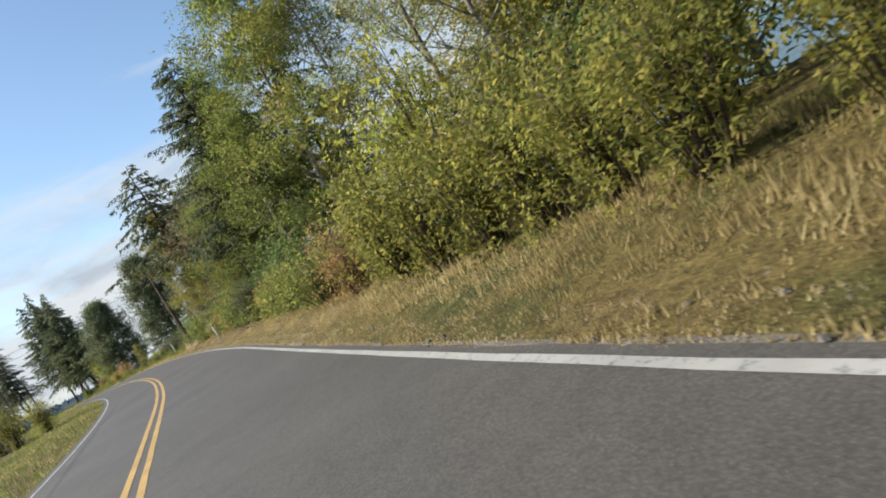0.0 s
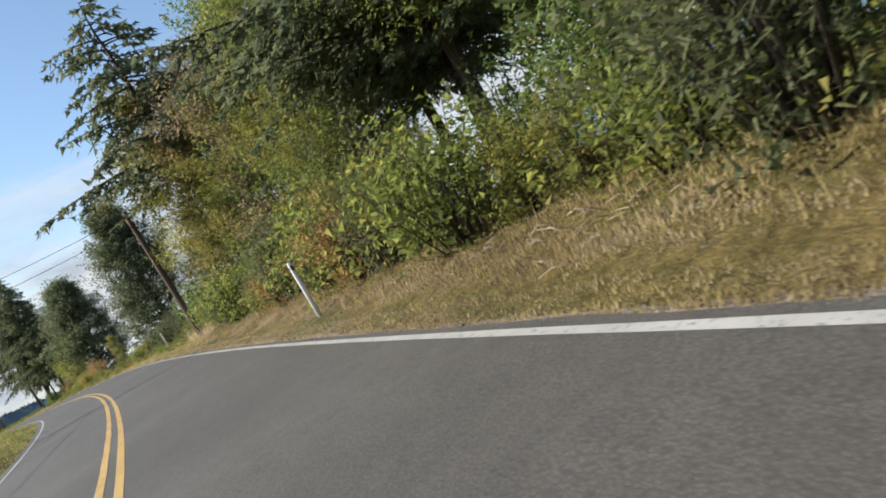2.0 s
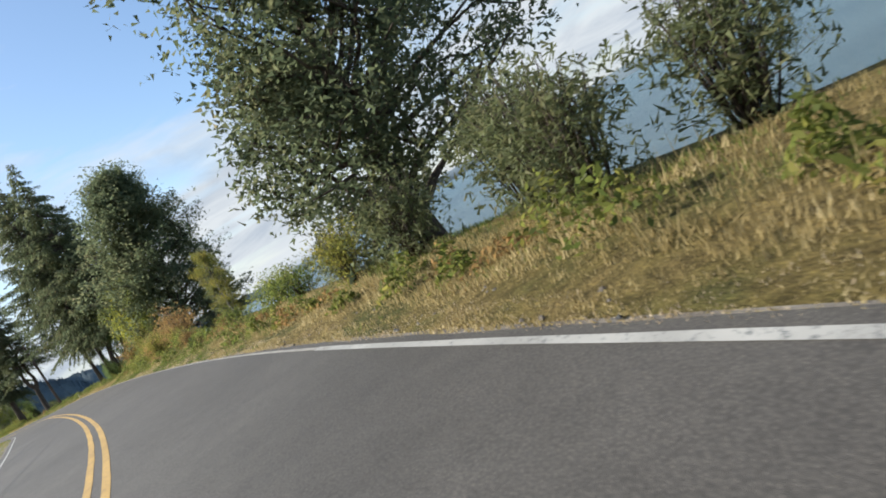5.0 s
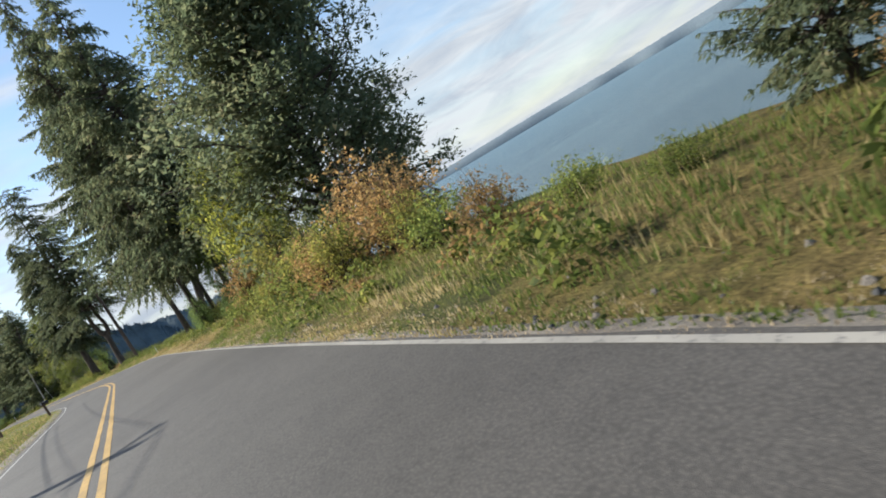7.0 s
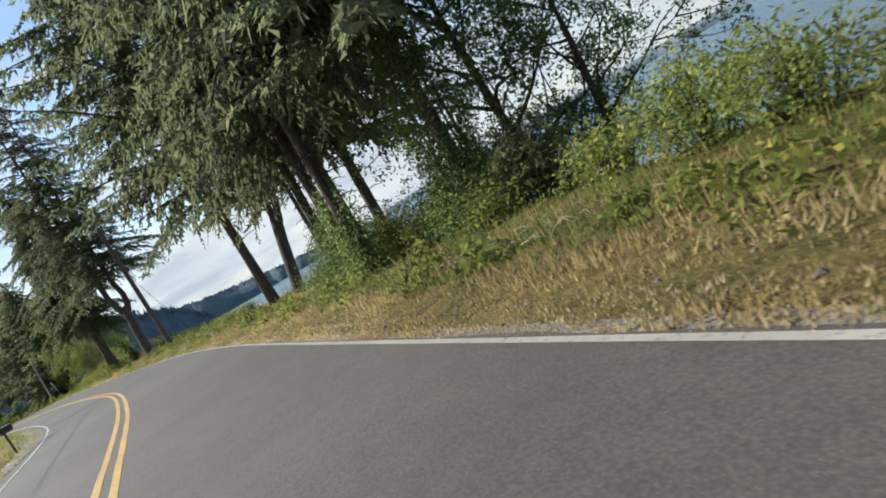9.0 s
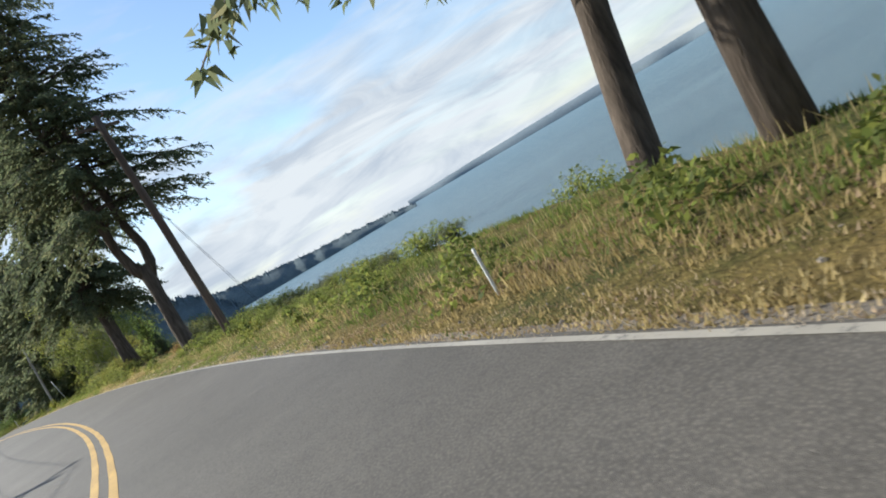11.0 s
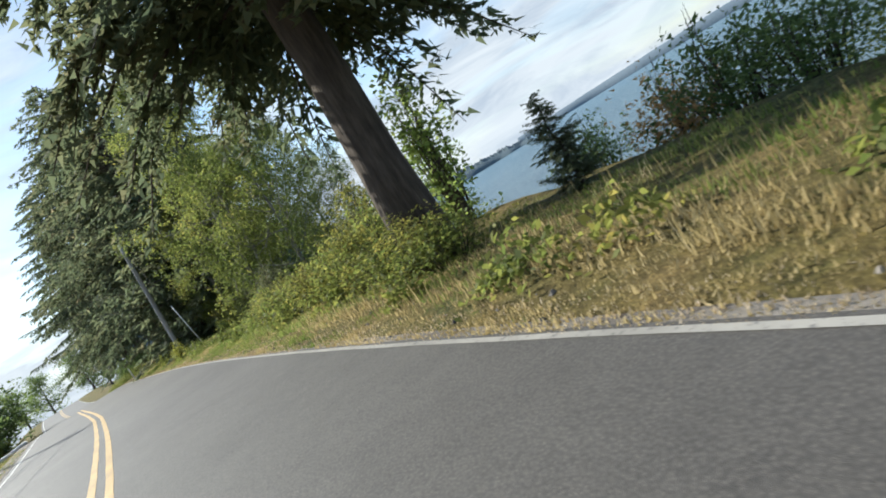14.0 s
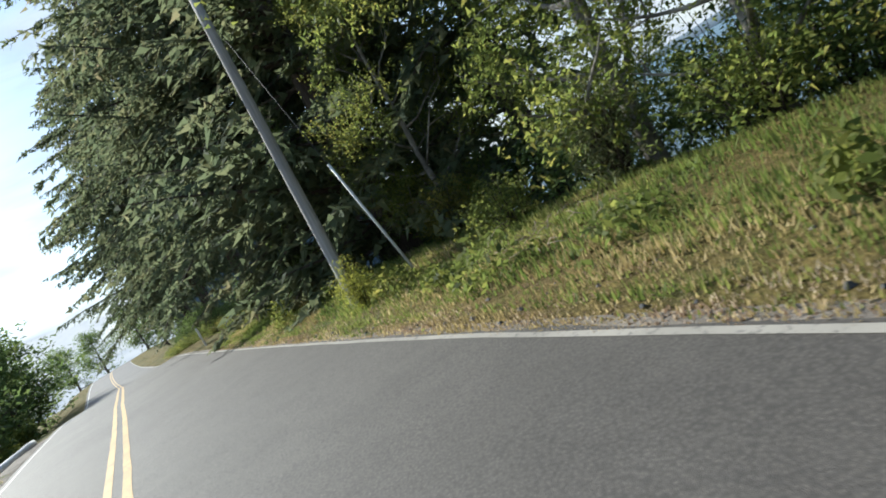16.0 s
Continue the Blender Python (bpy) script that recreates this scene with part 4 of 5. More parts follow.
# firs with bare trunks over the water: place, height, girth against the usual
for s, u, h, w, kind in [(142.4, 6.8, 22, 0.6, "pine"), (144.7, 4.9, 22, 0.52, "bare_pine"), (146.4, 5.2, 24, 0.58, "bare_pine"), (147.7, 6.2, 21, 0.5, "bare_pine"), (148.4, 5.5, 22, 0.58, "bare_pine"),
                         (151.0, 8.4, 23, 0.7, "pine"), (155.8, 7.8, 19, 0.5, "slim_pine"), (158.4, 5.7, 23.5, 0.7, "pine")]:
    plant(kind, s, u, h, w * 1.05)
for s, u, k, h in [(141, 7.5, "bramble", 1.8), (145, 9.0, "broom", 2.6), (146.0, 6.4, "hazel", 1.5), (148.5, 6.4, "hazel", 1.6), (149.6, 7.2, "thicket", 1.8), (150.5, 6.4, "bramble", 1.3), (152, 8, "bramble", 1.6), (154, 6.4, "bramble", 1.0), (156, 8, "bramble", 1.1), (164, 8, "bramble", 1.0)]:
    plant(k, s, u, h)
for s, u, k, h in [(184.5, 5.4, "broom", 1.2), (188.5, 5.5, "broom", 1.2), (189.6, 7.0, "thicket", 1.1), (191.2, 6.8, "bramble", 1.1), (192.3, 7.0, "rust", 1.3), (193.6, 7.2, "thicket", 1.1), (195, 7.6, "bramble", 0.9),
                   (196.8, 8.6, "thicket", 1.9), (198.2, 9.0, "thicket", 2.2), (199.6, 9.4, "rust", 2.0), (201.0, 8.6, "thicket", 1.5), (203.9, 7.3, "sapling", 3.5), (205.3, 8.0, "sapling", 2.7), (207.4, 8.8, "thicket", 1.8),
                   (209.3, 7.6, "hazel", 2.6), (211, 8.5, "thicket", 2.4), (190.6, 5.0, "rust", 0.8), (205.2, 5.0, "hazel", 1.5), (207, 5.0, "bramble", 1.2)]:
    plant(k, s, u, h)
for s in np.arange(200.2, 213, 0.95):
    plant(random.choice(["hazel", "bramble", "hazel"]), s, random.uniform(4.35, 4.75), random.uniform(0.8, 1.15), 1.4)
for s, u, h in [(216.2, 7.7, 7.0), (219.4, 7.2, 8.0), (213.6, 9.2, 5.0)]:
    plant("maple", s, u, h)
plant("cedar", 199.5, 6.6, 1.7, 1.1, label="young conifer at the top of the slope")
for s in np.arange(166, 187, 1.15):
    plant("bramble", s, random.uniform(4.9, 5.5), random.uniform(0.32, 0.45) + 0.2 * smooth(176, 179, s), 1.7)
    plant(random.choice(["bramble", "broom"]), s + 0.5, random.uniform(6.1, 6.9), random.uniform(0.42, 0.6) + 0.33 * smooth(176, 179, s) - 0.25 * smooth(181, 184, s), 1.7)
plant("bright", 211.8, 4.5, 0.9, label="bright yellow-green shrub in lush grass")
# dark stand at the end
stout = conifer("fir_tree", 43, 21.0, 4.7, 0.45, 0.235, 330, "stout fir with low drooping boughs beside the road", 14.0, 0.19, 0.06, 0.52, 0.4, 0.5, 0.75, 0.5)
pp = at(202.2, 5.2, -0.1)
stout.matrix_basis = pose(pp.x, pp.y, pp.z, 0, 0, 80)
for s, u, k, h in [(217.6, 8.6, "alder", 9), (220, 11, "alder", 10), (223.5, 9.5, "alder", 10), (231, 10, "dark", 12), (221.5, 7.2, "alder", 13), (226, 9.0, "fir", 18), (230.5, 7.0, "cedar", 17), (227.0, 6.9, "alder", 8), (233, 11, "fir", 20),
                   (235, 7.0, "cedar", 17), (241.5, 7.6, "broad_fir", 22), (252, 7.4, "broad_fir", 22), (264, 6.6, "broad_fir", 22), (276, 6.6, "broad_fir", 21), (290, 8.5, "far_fir", 20), (305, 9, "far_fir", 19)]:
    plant(k, s, u, h, 0.8 if k == "alder" else 1.0)
for s in np.arange(206, 236, 2.2):
    plant(random.choice(["bramble", "hazel", "broom"]), s, random.uniform(5.3, 7.0), random.uniform(0.9, 1.7))
for s, u, h in [(210.5, 8.6, 1.8), (212.3, 8.2, 2.0), (214, 9.4, 2.2), (215.6, 8.2, 2.4), (217, 10, 2.6), (219, 8, 2.4), (221, 8.5, 2.6), (213, 11, 2.2), (223, 7.6, 2.2), (224.5, 9, 3.0), (226.5, 8, 2.6), (229, 8.2, 3.0)]:
    plant("thicket", s, u, h)
for s in np.arange(236, 282, 2.2):
    plant("thicket", s, random.uniform(5.6, 7.5), random.uniform(1.4, 2.6))
    plant(random.choice(["bramble", "hazel"]), s + 1.1, random.uniform(4.2, 4.8), random.uniform(0.5, 0.9), 1.5)
# the left side
for s, u, k, h in [(60, -8.5, "hazel", 3.0), (64, -11, "hazel", 3.4), (70, -13, "broom", 3.0), (78, -14, "hazel", 3.0)]:
    plant(k, s, u, h)
for s in np.arange(228, 300, 1.7):
    plant(random.choice(["scrub", "scrub", "thicket"]), s, random.uniform(-22, -6.8), random.uniform(1.8, 3.4) * (0.55 + 0.45 * smooth(246, 262, s)))
for s, u, h in [(263, -13, 9), (268, -11.5, 11), (272, -16, 12), (279, -13, 13), (284, -22, 13.5), (290, -13, 14), (276, -26, 12), (296, -28, 14), (266, -21, 10.5), (302, -11, 14), (284, -9, 12), (258, -17, 8), (300, -30, 8), (312, -18, 9), (330, -12, 9), (345, -30, 10), (360, -8, 10), (380, -25, 12), (400, -40, 12), (350, 6, 10), (372, 10, 12), (330, -45, 9), (395, -5, 12)]:
    plant("far_dark", s, u, h, 1.25)
# low weeds in the verge
def verge_weeds(name, seed, n, leaves, leaf, mat, label, start, length):
    """Leafy weeds in clumps, too many to count."""
    rng = np.random.default_rng(seed)
    cs = []
    for k in range(n):
        s, u = start + length * (k + rng.random()) / n, rng.uniform(3.3, 4.6)
        w, h = rng.uniform(0.25, 0.6), rng.uniform(0.25, 0.75)
        p = at(s, u)
        c = rng.normal(size=(leaves, 3)) * np.array([w * 0.5, w * 0.5, 0])
        c[:, 2] = h * rng.uniform(0.05, 1, leaves) ** 0.8 * np.clip(1.1 - 0.8 * np.hypot(c[:, 0], c[:, 1]) / w, 0.15, 1)
        cs.append(c + np.array(p))
    ob = new(name, quads_mesh(name, leaf_quads(rng, np.concatenate(cs), leaf, flat=0.2, long=1.9), MAT[mat]))
    return tagged(ob, label, "weeds", kind="stuff")


verge_weeds("verge_weeds", 51, 115, 190, 0.062, "leaf_green", "low leafy green weeds in the dry verge", 66, 170)
verge_weeds("russet_weeds", 52, 16, 120, 0.06, "leaf_rust", "low russet weeds in the dry verge", 80, 50)


def ivy(s, u, top, r, n, seed):
    """Ivy that clothes the foot of a trunk."""
    rng = np.random.default_rng(seed)
    g = rng.uniform(0, 6.283, n)
    z = top * rng.uniform(0, 1, n) ** 1.5 * (0.72 + 0.28 * np.sin(2 * g + seed) + 0.15 * rng.normal(size=n))
    z = np.abs(z)
    rr = (r + np.abs(rng.normal(0, 0.22, n)) + 0.15 * np.sin(3 * z + seed)) * np.clip(1.3 - 0.8 * z / top, 0.5, 1.3)
    c = np.stack([np.cos(g) * rr, np.sin(g) * rr, z], -1)
    thing = tagged(new("ivy"), "green ivy climbing a dark fir trunk", "ivy", "ivy on trunks")
    thing.matrix_basis = Matrix.Translation(at(s, u, 0.05))
    part("foliage", quads_mesh("foliage", leaf_tris(rng, c, 0.048, flat=0.1), MAT["leaf_dark"]), thing)
    for k in range(5):
        g0, twist = rng.uniform(0, 6.283), rng.uniform(-0.5, 0.5)
        line = []
        for i in range(9):
            q = i / 8
            a, ra = g0 + twist * q * 2 + 0.25 * math.sin(4 * q + k), (r * 0.8 + 0.05) * (1.0 - 0.25 * q)
            line.append((math.cos(a) * ra, math.sin(a) * ra, -0.15 + top * 0.95 * q))
        part("vine", tubes_mesh("vine", [tube(line, [0.03 - 0.003 * i for i in range(9)], 5)], MAT["bark"]), thing)


ivy(142.4, 6.8, 7.5, 0.45, 22000, 6)
ivy(144.7, 4.9, 2.2, 0.26, 4500, 3)
ivy(146.4, 5.2, 2.4, 0.30, 5200, 4)
ivy(148.4, 5.5, 2.6, 0.28, 5000, 5)


# ------------------------------------------------------------------ forked firs beside the road
def forked_fir(s, u, stem, left, right, crown_z, crown_top, reach, boughs_n, seed, label, tuft, droop):
    """A fir whose stem splits in two; each line is (x, y, z, radius), x to the right of the road."""
    rnd, rng = random.Random(seed), np.random.default_rng(seed)
    p = at(s, u, -0.2)
    thing = new("forked_fir_tree")
    thing.matrix_basis = pose(p.x, p.y, p.z, 0, 0, math.degrees(float(np.interp(s, _s, _h))))
    tagged(thing, label, "conifer", "roadside trees")
    limbs = [tube([q[:3] for q in ln], [q[3] for q in ln], 14 if k == 0 else 11, 0.05, rnd) for k, ln in enumerate((stem, left, right))]
    tris = []
    for k in range(boughs_n):
        ln_ = left if rnd.random() < 0.5 else right
        z = rnd.uniform(crown_z, crown_top)
        foot = np.array([float(np.interp(z, [q[2] for q in ln_], [q[i] for q in ln_])) for i in range(2)] + [z])
        g, ln = rnd.uniform(0, 6.283), rnd.uniform(0.4, 1.0) * reach * (1.1 - 0.8 * (z - crown_z) / (crown_top - crown_z))
        boughs_of(rng, rnd, limbs, tris, foot, np.array([math.cos(g), math.sin(g), 0.0]), ln, 0.10 * rnd.uniform(-1, 3), droop, 0.6, 8.5, tuft, 0.03 + 0.009 * ln)
    part("trunk", tubes_mesh("trunk", limbs, MAT["bark"]), thing)
    part("crown", quads_mesh("crown", np.concatenate(tris), MAT["needle"]), thing)


forked_fir(186.6, 4.66,
           [(0.12, 0, 0, 0.50), (0.0, 0, 0.5, 0.37), (-0.05, 0, 1.4, 0.33), (0.0, 0, 2.6, 0.305), (0.06, 0.05, 3.4, 0.295), (0.10, 0.05, 4.2, 0.34), (0.12, 0.05, 4.7, 0.29)],
           [(0.04, 0.05, 4.1, 0.24), (-0.30, 0.1, 4.8, 0.25), (-0.48, 0.2, 5.8, 0.22), (-0.5, 0.2, 9, 0.19), (-0.7, 0.3, 15, 0.12), (-0.8, 0.3, 23.5, 0.03)],
           [(0.22, 0, 4.1, 0.24), (0.5, 0, 4.8, 0.25), (0.58, 0, 5.6, 0.22), (0.38, 0, 6.7, 0.19), (0.3, -0.1, 10, 0.16), (0.35, -0.1, 15, 0.10), (0.35, 0, 22.5, 0.03)],
           7.2, 23.5, 6.0, 350, 77, "thick dark fir trunk that forks in two beside the road", 0.16, 0.30)
forked_fir(162.3, 8.0,
           [(0, 0, 0, 0.42), (0.05, 0, 0.6, 0.32), (0.28, 0, 1.8, 0.29), (0.6, 0, 3.2, 0.28), (0.85, 0, 4.2, 0.30), (0.95, 0, 4.7, 0.26)],
           [(0.85, 0, 4.1, 0.19), (0.85, 0, 5.0, 0.18), (0.9, 0, 7, 0.15), (1.0, 0, 11, 0.11), (1.2, 0, 18, 0.03)],
           [(1.0, 0, 4.1, 0.19), (1.3, 0, 5.0, 0.18), (1.75, 0, 7, 0.15), (2.4, 0, 11, 0.11), (3.0, 0, 18, 0.03)],
           6.2, 17.5, 4.8, 140, 78, "fir with two stems from one leaning trunk over the water", 0.25, 0.15)


# ------------------------------------------------------------------ poles, wires, posts
def utility_pole(p, top, r, mat, label, arm=0.0, arm_turn=0.0, pins=2, lean=(0, 0)):
    thing = new("utility_pole")
    thing.matrix_basis = pose(p.x, p.y, p.z, *lean)
    tagged(thing, label, "utility pole", "utility poles")
    rnd = random.Random(int(p.x * 10))
    n = 10
    part("pole", tubes_mesh("pole", [tube([(0, 0, -0.4 + (top + 0.4) * i / n) for i in range(n + 1)], [r * (1.12 - 0.28 * i / n) for i in range(n + 1)], 14, 0.015, rnd)], MAT[mat]), thing)
    if arm:
        bm = bmesh.new()
        bmesh.ops.create_cube(bm, size=1.0)
        bmesh.ops.scale(bm, vec=(arm, 0.09, 0.12), verts=bm.verts)
        bmesh.ops.bevel(bm, geom=bm.edges[:], offset=0.012, segments=1, affect="EDGES")
        me = bpy.data.meshes.new("crossarm")
        bm.to_mesh(me)
        bm.free()
        me.materials.append(MAT[mat])
        beam = part("crossarm", me, thing, m=pose(0, 0, top - 0.35, 0, 0, arm_turn) @ Matrix.Translation((0, r + 0.05, 0)))
        for dx in (-0.42, -0.3, 0.3, 0.42):
            knob = tube([(dx * arm, 0, 0.05), (dx * arm, 0, 0.13), (dx * arm, 0, 0.15), (dx * arm, 0, 0.20), (dx * arm, 0, 0.25)], [0.012, 0.012, 0.05, 0.045, 0.025], 8)
            part("insulator", tubes_mesh("insulator", [knob], MAT["glass_brown"]), beam, "brown glass insulator")
    for k in range(pins):
        z = top - 0.12 - 0.7 * k
        ins = tube([(r * 0.7, 0, z), (r + 0.12, 0, z + 0.02), (r + 0.13, 0, z + 0.05), (r + 0.13, 0, z + 0.17)], [0.015, 0.018, 0.05, 0.032], 8)
        part("insulator", tubes_mesh("insulator", [ins], MAT["glass_brown"]), thing)
    return thing


def box_mesh(name, size, material, bevel=0.01):
    bm = bmesh.new()
    bmesh.ops.create_cube(bm, size=1.0)
    bmesh.ops.scale(bm, vec=size, verts=bm.verts)
    bmesh.ops.bevel(bm, geom=bm.edges[:], offset=bevel, segments=2, affect="EDGES")
    me = bpy.data.meshes.new(name)
    bm.to_mesh(me)
    bm.free()
    me.materials.append(material)
    return me


def wire(a, b, sag, r=0.013, label="thin dark overhead wire between poles"):
    a, b = Vector(a), Vector(b)
    pts = [a.lerp(b, i / 24) - Vector((0, 0, sag * 4 * (i / 24) * (1 - i / 24))) for i in range(25)]
    ob = new("overhead_wire", tubes_mesh("overhead_wire", [tube(pts, [r] * 25, 5)], MAT["cable"]))
    return tagged(ob, label, "wire", "overhead wires")


pa = Vector((2.05, 64.15, float(height(63.8, 4.07))))
utility_pole(pa, 7.55, 0.15, "pole_wood", "dark brown wooden utility pole on the verge", lean=(-8, 0))
pd = at(181.1, 4.97)
utility_pole(pd, 10.0, 0.165, "pole_wood", "red-brown wooden utility pole in the brambles", 1.8, 40)
plant("bright", 225.0, 3.35, 0.95, label="yellow-green shrub at the foot of a grey pole")
pc = Vector((-55.2, 216.0, float(height(226.2, 3.4))))
utility_pole(pc, 6.3, 0.105, "grey_wood", "weathered grey wooden pole beside the road", pins=1, lean=(-0.5, 3.2))
left_poles = [Vector((-13.0, -2.0, 0.0)), Vector((-14.2, 65.2, 0.7)), Vector((-23.2, 120.0, 1.9)), Vector((-42.0, 172.0, 2.4)), Vector((-64.8, 213.0, 1.5))]
for k, p in enumerate(left_poles):
    pole_thing = utility_pole(p, {1: 12.0, 4: 9.0}.get(k, 7.9), 0.15, "pole_wood", "wooden utility pole across the road", 1.6, 10 + 8 * k)
    if k in (1, 4):
        part("crossarm", box_mesh("crossarm", (1.6, 0.09, 0.12), MAT["pole_wood"]), pole_thing, m=pose(0, 0, 7.58, 0, 0, 10 + 8 * k) @ Matrix.Translation((0, 0.2, 0)))
for a, b in zip(left_poles, left_poles[1:]):
    for dx, dz in ((-0.7, 7.65), (0.7, 7.65), (0.15, 6.4)):
        wire(a + Vector((dx, 0, dz)), b + Vector((dx, 0, dz)), 0.9, 0.02 if dz < 7 else 0.013)
wire(pa + Vector((0.15, 1.03, 7.3)), left_poles[1] + Vector((0.1, 0, 8.0)), 0.35)
wire(pa + Vector((0.15, 0.95, 6.7)), left_poles[1] + Vector((0.1, 0, 7.4)), 0.35)
for k in (0, 1):
    wire(pa + Vector((0.05, 1.0 - 0.1 * k, 7.2 - 0.7 * k)), at(64.8, 6.3 + 0.3 * k, 0.1), 0.0, 0.008, "taut steel guy wire from a pole into the thicket")
for k in (0, 1):
    wire(pd + Vector((0.05, 0, 6.2 - 0.14 * k)), at(180.4, 6.68 - 0.12 * k, 0.1), 0.0, 0.008, "taut steel guy wire from a pole into the brambles")
# guy of the grey pole with its pale guard
ga, gb = pc + Vector((0.41, 0.05, 5.6)), Vector((-53.85, 215.7, float(height(225.6, 4.4))))
guy = tagged(new("guy_wire"), "taut steel guy wire with a pale grey guard at its foot", "guy wire")
part("strand", tubes_mesh("strand", [tube([ga, gb], [0.008, 0.008], 6)], MAT["cable"]), guy)
g0, g1 = gb.lerp(ga, 0.02), gb.lerp(ga, 0.44)
part("guard", tubes_mesh("guard", [tube([g0, g0.lerp(g1, 0.5), g1], [0.026, 0.026, 0.026], 8)], MAT["post_white"]), guy)


def marker_post(s, u, h, r, lean=(0, 0), band=True):
    p = at(s, u, -0.05)
    thing = tagged(new("marker_post"), "slim white roadside marker post in dry grass", "post", "marker posts")
    thing.matrix_basis = pose(p.x, p.y, p.z, lean[0], lean[1], math.degrees(float(np.interp(s, _s, _h))))
    shaft = part("shaft", tubes_mesh("shaft", [tube([(0, 0, -0.3), (0, 0, h * 0.5), (0, 0, h - 0.03), (0, 0, h)], [r, r, r, r * 0.8], 12)], MAT["post_white"]), thing)
    if band:
        part("reflector", box_mesh("reflector", (r * 1.2, 0.012, 0.11), MAT["cable"], 0.003), shaft, "dark reflector plate", Matrix.Translation((0, -r, h - 0.13)))


marker_post(41.9, 3.22, 1.32, 0.048)
marker_post(74.3, 3.85, 1.25, 0.045)
marker_post(244.6, 2.85, 0.95, 0.045, band=False)
marker_post(160.3, 3.15, 0.62, 0.02, band=False)


def split_board(s, u, turn):
    """A weathered board, broken off to a point, lying in the grass."""
    p = at(s, u, 0.05)
    prof = [(-0.23, -0.012), (-0.08, -0.022), (0.14, -0.030), (0.26, -0.008), (0.17, 0.010), (0.20, 0.024), (-0.06, 0.018), (-0.24, 0.006)]
    n = len(prof)
    verts = [(x, y, z) for z in (-0.012, 0.012) for x, y in prof]
    faces = [(k, (k + 1) % n, n + (k + 1) % n, n + k) for k in range(n)] + [tuple(range(n - 1, -1, -1)), tuple(range(n, 2 * n))]
    ob = new("board", mesh_from("board", verts, faces, MAT["straw_board"]))
    ob.matrix_basis = pose(p.x, p.y, p.z, 8, -4, turn)
    tagged(ob, "broken pale board lying in the roadside grass", "board")


split_board(181.8, 2.83, 112)


# ------------------------------------------------------------------ left side: mailboxes, drive, white log
drive = new("driveway", sheet("driveway", np.arange(167.5, 182.5, 0.7), np.arange(-16, -4.3, 0.6), lambda s, u: height(s, u) + 0.03 + 0.02 * wave(s, u, 2.0) - 0.25 * (np.abs(s - 174.8) > 6.4), MAT["gravel"]))
tagged(drive, "pale gravel driveway meeting the road", "driveway", kind="structure")


def mailbox(s, u, turn, mat, label):
    p = at(s, u)
    thing = new("mailbox")
    thing.matrix_basis = pose(p.x, p.y, p.z, 0, 0, turn)
    tagged(thing, label, "mailbox", "mailboxes")
    part("post", box_mesh("post", (0.09, 0.09, 1.2), MAT["pole_wood"]), thing, m=Matrix.Translation((0, 0, 0.5)))
    part("arm", box_mesh("arm", (0.5, 0.08, 0.08), MAT["pole_wood"]), thing, m=Matrix.Translation((0.1, 0, 1.02)))
    prof = [(-0.085, 0.0), (0.085, 0.0), (0.085, 0.12)] + [(0.085 * math.cos(math.pi * k / 8), 0.12 + 0.085 * math.sin(math.pi * k / 8)) for k in range(1, 8)] + [(-0.085, 0.12)]
    n = len(prof)
    verts = [(x, y, z) for x in (-0.22, 0.26) for y, z in prof]
    faces = [(k, (k + 1) % n, n + (k + 1) % n, n + k) for k in range(n)] + [tuple(range(n - 1, -1, -1)), tuple(range(n, 2 * n))]
    box = part("box", mesh_from("box", verts, faces, MAT[mat]), thing, m=Matrix.Translation((0.1, 0, 1.07)))
    part("flag", box_mesh("flag", (0.03, 0.01, 0.14), MAT["glass_brown"], 0.003), box, "small brown-red flag", Matrix.Translation((-0.1, -0.1, 0.17)))
    part("lid", box_mesh("lid", (0.012, 0.172, 0.185), MAT[mat], 0.004), box, m=Matrix.Translation((0.268, 0, 0.098)))


mailbox(164.2, -5.2, 24, "cable", "black metal mailbox on a wooden post")
mailbox(165.2, -5.3, 28, "grey_wood", "grey metal mailbox on a wooden post")


def barrier_log(a, c):
    p0, p1 = at(*a, 0.16), at(*c, 0.16)
    me = tubes_mesh("barrier_log", [tube([p0.lerp(p1, k / 6) for k in range(7)], [0.14, 0.165, 0.16, 0.165, 0.155, 0.16, 0.14], 10, 0.05, random.Random(int(a[0])))], MAT["post_white"])
    tagged(new("barrier_log", me), "white-painted barrier log lying at the road edge", "log", "barrier logs")


barrier_log((238.4, -6.0), (242.2, -5.6))
barrier_log((242.6, -5.55), (249.0, -4.95))


